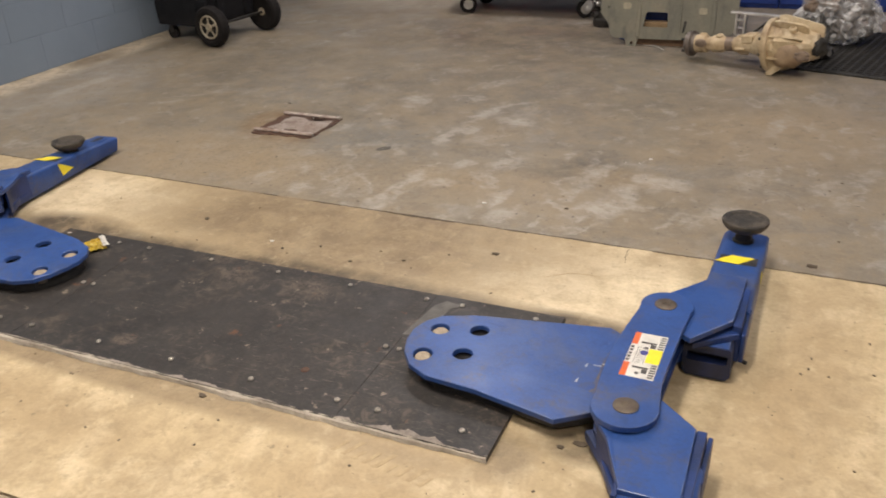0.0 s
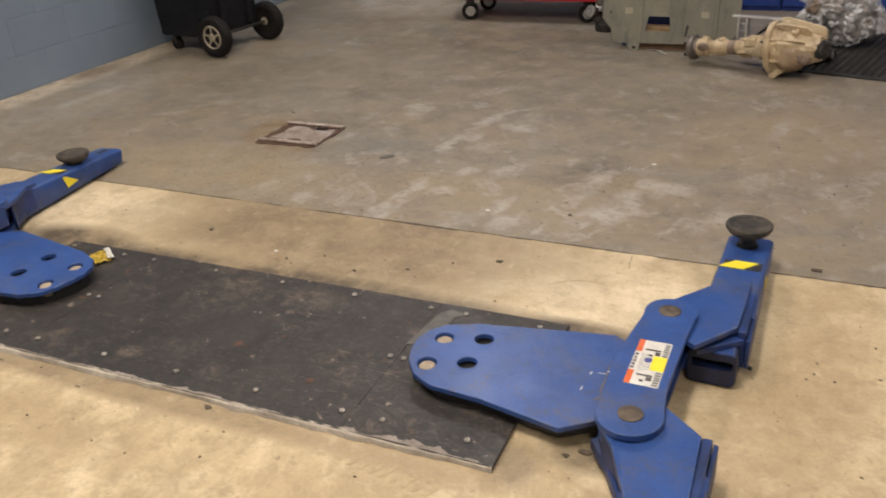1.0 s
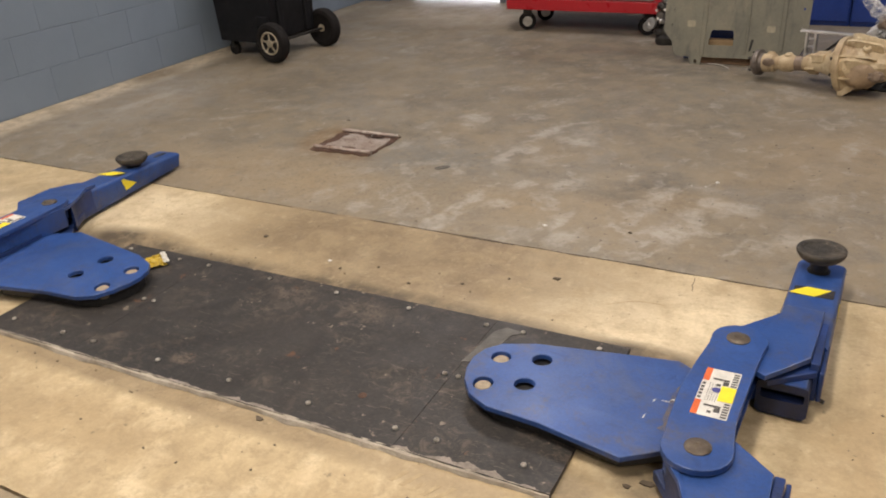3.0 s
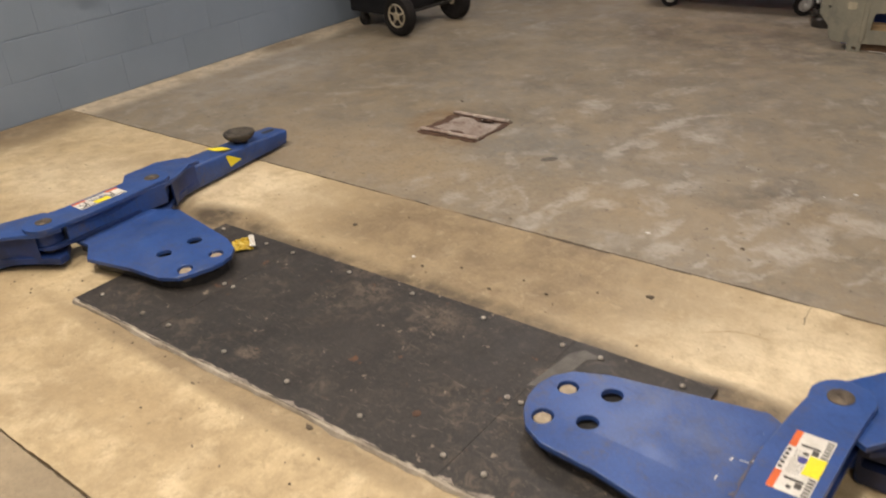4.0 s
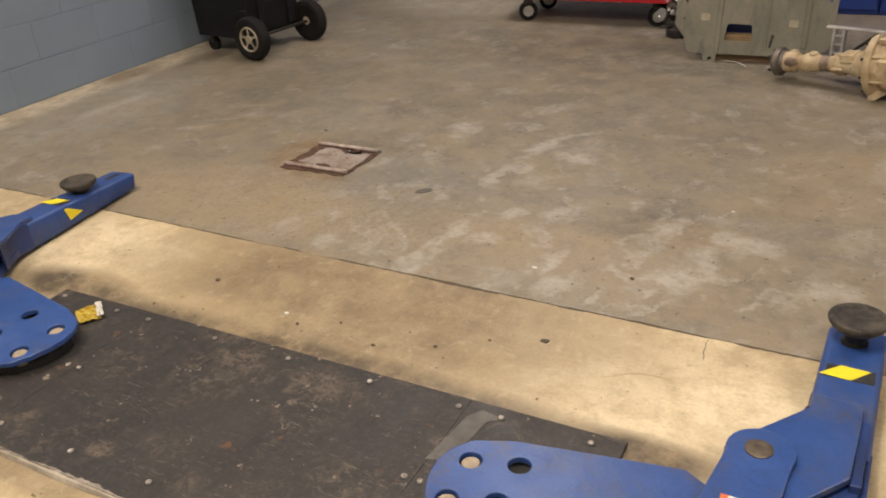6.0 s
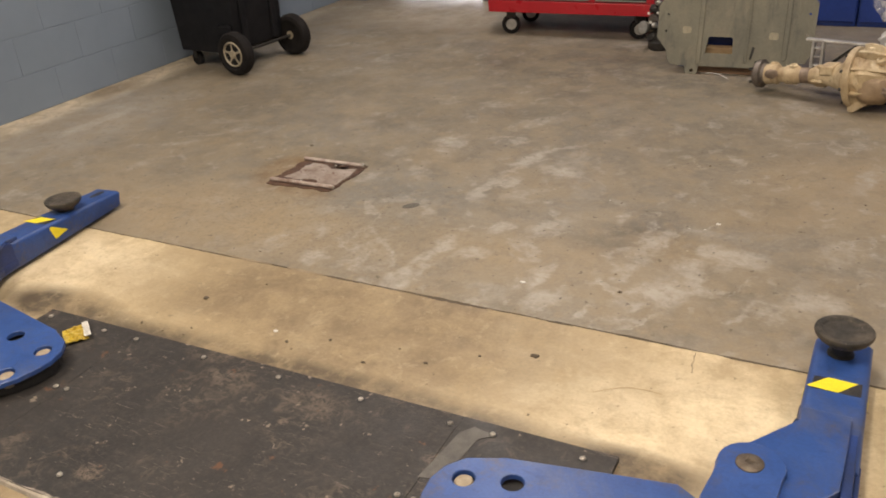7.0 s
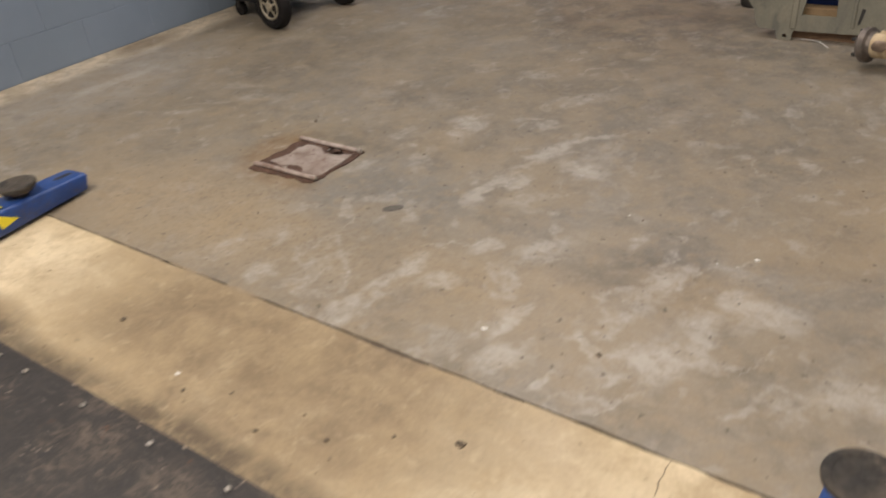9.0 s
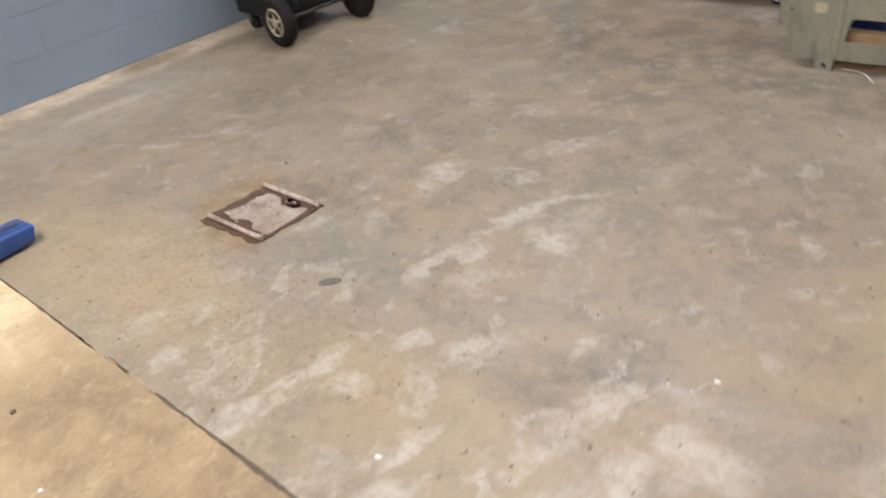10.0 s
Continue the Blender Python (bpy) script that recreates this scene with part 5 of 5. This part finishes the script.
# two cast arms and a web over the housing, and deep ribs down its side
for a, s0, s1, r0, r1, w in ((82, 0.44, 0.66, 0.128, 0.075, 0.016), (62, 0.44, 0.60, 0.118, 0.085, 0.012), (112, 0.44, 0.60, 0.118, 0.090, 0.012), (28, 0.43, 0.62, 0.115, 0.075, 0.010), (-5, 0.43, 0.60, 0.112, 0.075, 0.010), (150, 0.43, 0.58, 0.11, 0.08, 0.010), (200, 0.43, 0.58, 0.11, 0.08, 0.010), (-40, 0.43, 0.58, 0.112, 0.08, 0.009)):
    prof = [(0.04, s0), (r0 + 0.018, s0), (r0 + 0.020, s0 + 0.03), (r1 + 0.026, s1 - 0.02), (r1 + 0.010, s1), (0.04, s1)]
    web = axis @ pose(0, 0, 0, 0, 0, a) @ Matrix(((1, 0, 0, 0), (0, 0, 1, 0), (0, 1, 0, 0), (0, 0, 0, 1)))
    on_diff(part("cast_rib", slab(prof, -w / 2, w / 2, bevel=0.003, m=web), M_DIFF, diff, "tan cast rib"))
ear = slab([(-0.018, -0.02), (0.008, -0.02), (0.040, 0.006), (0.085, 0.040), (0.105, 0.085), (0.06, 0.12), (-0.022, 0.13)], -0.014, 0.010, bevel=0.003, m=Matrix.Translation((-0.242, 4.476, 0.02)) @ Matrix.Rotation(radians(-17), 4, "Z") @ Matrix.Rotation(radians(90), 4, "X"))
on_diff(part("mounting_ear", ear, M_DIFF, diff, "tan mounting ear that touches the floor"))
on_diff(part("pinion_opening", lump((-0.028, 4.425, 0.160), (0.030, 0.012, 0.040), 6.0, 0.5, 3), M_DARKSTEEL, diff, "dark pinion opening", True))
on_diff(part("tube_recess", lump((-0.606, 4.610, 0.108), (0.028, 0.008, 0.020), 2.0, 0.25, 3), M_BROWNPART, diff, "brown recess in the tube end", True))
on_diff(part("housing_recess", lump((-0.105, 4.395, 0.120), (0.034, 0.014, 0.022), 3.0, 0.5, 3), M_BROWNPART, diff, "brown lump at a hollow in the casting", True))
on_diff(part("axle_seal", rod(axis @ Vector((0, 0, 0.176)), axis @ Vector((0, 0, 0.216)), 0.0360, 20), M_BROWNPART, diff, "brown bare band"))

for k, (s0, r, a) in enumerate(((0.47, 0.125, 80), (0.53, 0.105, 120), (0.50, 0.115, 40), (0.26, 0.044, 85), (0.14, 0.046, 100), (0.04, 0.050, 70))):
    m = axis @ pose(0, 0, s0, 0, 0, a) @ pose(r - 0.008, 0, 0, 0, 90, 0)
    on_diff(part("boss", lathe([(0.020, -0.01), (0.019, 0.010), (0.015, 0.014), (0.008, 0.014), (0.007, 0.008)], 16, m), M_DIFF, diff, smooth=True))
on_diff(part("tube_bracket", boxed(-0.05, 0.05, -0.02, 0.02, -0.03, 0.03, 0.006, m=axis @ pose(0, 0.0, 0.30) @ pose(0, 0.035, 0)), M_DIFF, diff))
on_diff(part("tube_block", boxed(-0.040, 0.040, -0.050, 0.030, 0.232, 0.282, 0.006, m=axis @ pose(0, 0, 0, 0, 0, 60)), M_DIFF, diff))
# cast bracket standing behind the tube
br = thing("cast_bracket", "bright cast aluminium bracket behind the axle tube", "bracket", at=(-0.40, 4.72, 0))
mb = pose(-0.40, 4.72, 0, 0, 0, -14)
for x0, x1, z0, z1 in ((-0.085, 0.22, 0.240, 0.251), (-0.055, -0.043, 0.085, 0.240), (-0.012, 0.0, 0.085, 0.240), (0.20, 0.214, 0.0, 0.240), (-0.055, 0.22, 0.076, 0.086)):
    ob = part("bracket_bar", boxed(x0, x1, -0.016, 0.016, z0, z1, 0.003, m=mb), M_CAST, br)
    ob.matrix_parent_inverse = Matrix.Translation(br.location).inverted()
for z in (0.13, 0.17, 0.21):
    ob = part("bracket_web", boxed(-0.043, -0.012, -0.012, 0.012, z - 0.004, z + 0.004, 0.0015, m=mb), M_CAST, br)
    ob.matrix_parent_inverse = Matrix.Translation(br.location).inverted()
ob = part("bracket_brace", rod(mb @ Vector((0.01, 0, 0.12)), mb @ Vector((0.14, 0, 0.240)), 0.007), M_DARKSTEEL, br)
ob.matrix_parent_inverse = Matrix.Translation(br.location).inverted()

# ---------------------------------------------------------------- rubber mat with parts in clear plastic
MAT = pose(0.55, 4.92, 0, 0, 0, -14)
mat_thing = thing("rubber_mat", "black perforated rubber floor mat", "mat")
mat_thing.matrix_basis = MAT
part("mat_sheet", boxed(-0.72, 0.72, -0.46, 0.46, 0.0004, 0.006, 0.002), M_MAT, mat_thing)
bm = bmesh.new()
for i in range(37):
    x = -0.70 + i * 0.0389
    box(bm, x - 0.005, x + 0.005, -0.45, 0.45, 0.005, 0.014)
for j in range(24):
    y = -0.45 + j * 0.0391
    box(bm, -0.705, 0.705, y - 0.005, y + 0.005, 0.005, 0.0135)
tagged(part("mat_ribs", bm, M_MAT, mat_thing), kind="stuff")
for y0, y1 in ((-0.475, -0.455), (0.455, 0.475)):
    part("mat_edge", boxed(-0.735, 0.735, y0, y1, 0.0004, 0.012, 0.004), M_MAT, mat_thing)

bag = thing("parts_bag", "clear plastic bag of cast parts on the mat", "bag", at=(0.03, 5.14, 0.0135))
for k, (c, s, mt) in enumerate((((-0.09, 0.0, 0.10), (0.08, 0.07, 0.08), M_DARKSTEEL), ((-0.08, -0.03, 0.22), (0.08, 0.06, 0.06), M_BROWNPART), ((0.06, 0.02, 0.19), (0.09, 0.07, 0.09), M_PARTS), ((0.12, 0.0, 0.10), (0.06, 0.06, 0.07), M_PARTS), ((0.02, -0.04, 0.09), (0.05, 0.04, 0.06), M_PARTS))):
    part("cast_part", lump(c, s, 3.1 * k + 1, 0.45, 4), mt, bag, "brown grey cast part", True)
part("plastic_film", lump((0.01, 0.0, 0.155), (0.185, 0.115, 0.165), 5.0, 0.30, 5, 0.40), M_FILM, bag, "crumpled clear plastic film")
neck = lump((-0.20, -0.10, 0.30), (0.030, 0.026, 0.075), 9.0, 0.35, 4, 0.5)
bmesh.ops.transform(neck, matrix=Matrix.Translation((-0.20, 0, 0.30)) @ Matrix.Rotation(radians(-45), 4, "Y") @ Matrix.Translation((0.20, 0, -0.30)), verts=neck.verts[:])
part("bag_neck", neck, M_FILM, bag, "twisted plastic neck")

# dark castings between the differential and the bag
gear = thing("gear_casting", "greasy dark casting with bright fittings on the mat", "casting", at=(-0.04, 4.74, 0))
for k, (x, y, z, r, mt) in enumerate(((-0.03, 0.02, 0.045, 0.045, M_DARKSTEEL), (0.03, 0.05, 0.05, 0.035, M_DARKSTEEL), (-0.02, 0.05, 0.10, 0.035, M_DARKSTEEL), (-0.075, -0.03, 0.062, 0.016, M_ALU), (-0.06, -0.035, 0.095, 0.011, M_ALU))):
    part("casting", lump((x, y, z), (r, r, r), 1.9 * k + 2.0, 0.5, 3), mt, gear, "bright metal fitting" if mt is M_ALU else "dark greasy casting", True)

# a greasy hub with its bright parts beside the cabinet
hub = thing("wheel_hub", "greasy dark wheel hub with bright parts", "wheel hub", at=(-1.315, 5.38, 0))
part("drum", lathe([(0.03, 0.0), (0.062, 0.0), (0.068, 0.012), (0.066, 0.045), (0.050, 0.055), (0.046, 0.10), (0.03, 0.11)], 28), M_DARKSTEEL, hub, "dark greasy drum", True)
disc = pose(-0.088, -0.03, 0.125, 80, 0, -25)
part("bearing", lathe([(0.012, -0.006), (0.034, -0.008), (0.036, 0.0), (0.034, 0.012), (0.015, 0.014), (0.011, 0.010)], 24, disc), M_ALU, hub, "bright bearing ring", True)
part("spindle", rod((-0.085, -0.02, 0.126), (0.03, 0.02, 0.115), 0.018), M_DARKSTEEL, hub)
for k, (x, y, z, r, mt) in enumerate(((-0.03, 0.0, 0.17, 0.036, M_PARTS), (0.02, 0.02, 0.16, 0.045, M_DARKSTEEL), (-0.035, 0.0, 0.225, 0.030, M_DARKSTEEL), (0.015, 0.0, 0.235, 0.035, M_DARKSTEEL), (-0.015, -0.01, 0.262, 0.018, M_ALU), (-0.045, -0.02, 0.075, 0.030, M_DARKSTEEL), (-0.02, -0.05, 0.145, 0.018, M_ALU))):
    part("knuckle", lump((x, y, z), (r, r, r * 0.8), 2.7 * k + 4.0, 0.35, 3), mt, hub, "bright cast knuckle" if mt is M_ALU else "dark greasy casting", True)
for x, z in ((-0.06, 0.205), (-0.01, 0.21), (-0.05, 0.155)):
    part("stud", lathe([(0.008, -0.02), (0.008, 0.02)], 8, pose(x, -0.035, z, 75, 0, 10)), M_ALU, hub)

# a bit of pale wire on the floor before the skid plate
wire = bpy.data.curves.new("wire", "CURVE")
wire.dimensions = "3D"
wire.bevel_depth = 0.0022
sp = wire.splines.new("BEZIER")
sp.bezier_points.add(2)
for p, co in zip(sp.bezier_points, ((-0.966, 4.93, 0.0025), (-0.906, 4.92, 0.004), (-0.837, 4.85, 0.0025))):
    p.co, p.handle_left_type, p.handle_right_type = co, "AUTO", "AUTO"
wire.materials.append(M_WHITE)
tagged(new("wire", wire), "short bent white wire on the concrete", "wire")

# ---------------------------------------------------------------- blocks of the walls
BL, BH = 0.406, 0.203
block_bm = boxed(0, 0.010, -BL / 2 + 0.0022, BL / 2 - 0.0022, 0.0022, BH - 0.0022, 0.0014, seg=1)
first = None
for row in range(6):
    y = BACK_Y - 0.10 - BL / 2 - (BL / 2 if row % 2 else 0)
    while y > -0.2:
        if first is None:
            first = b = part("block", block_bm, M_BLOCK, wall_west)
        else:
            b = new("block", first.data)
            b.parent = wall_west
        b.location = (WALL_X - 0.012, y, row * BH)
        y -= BL
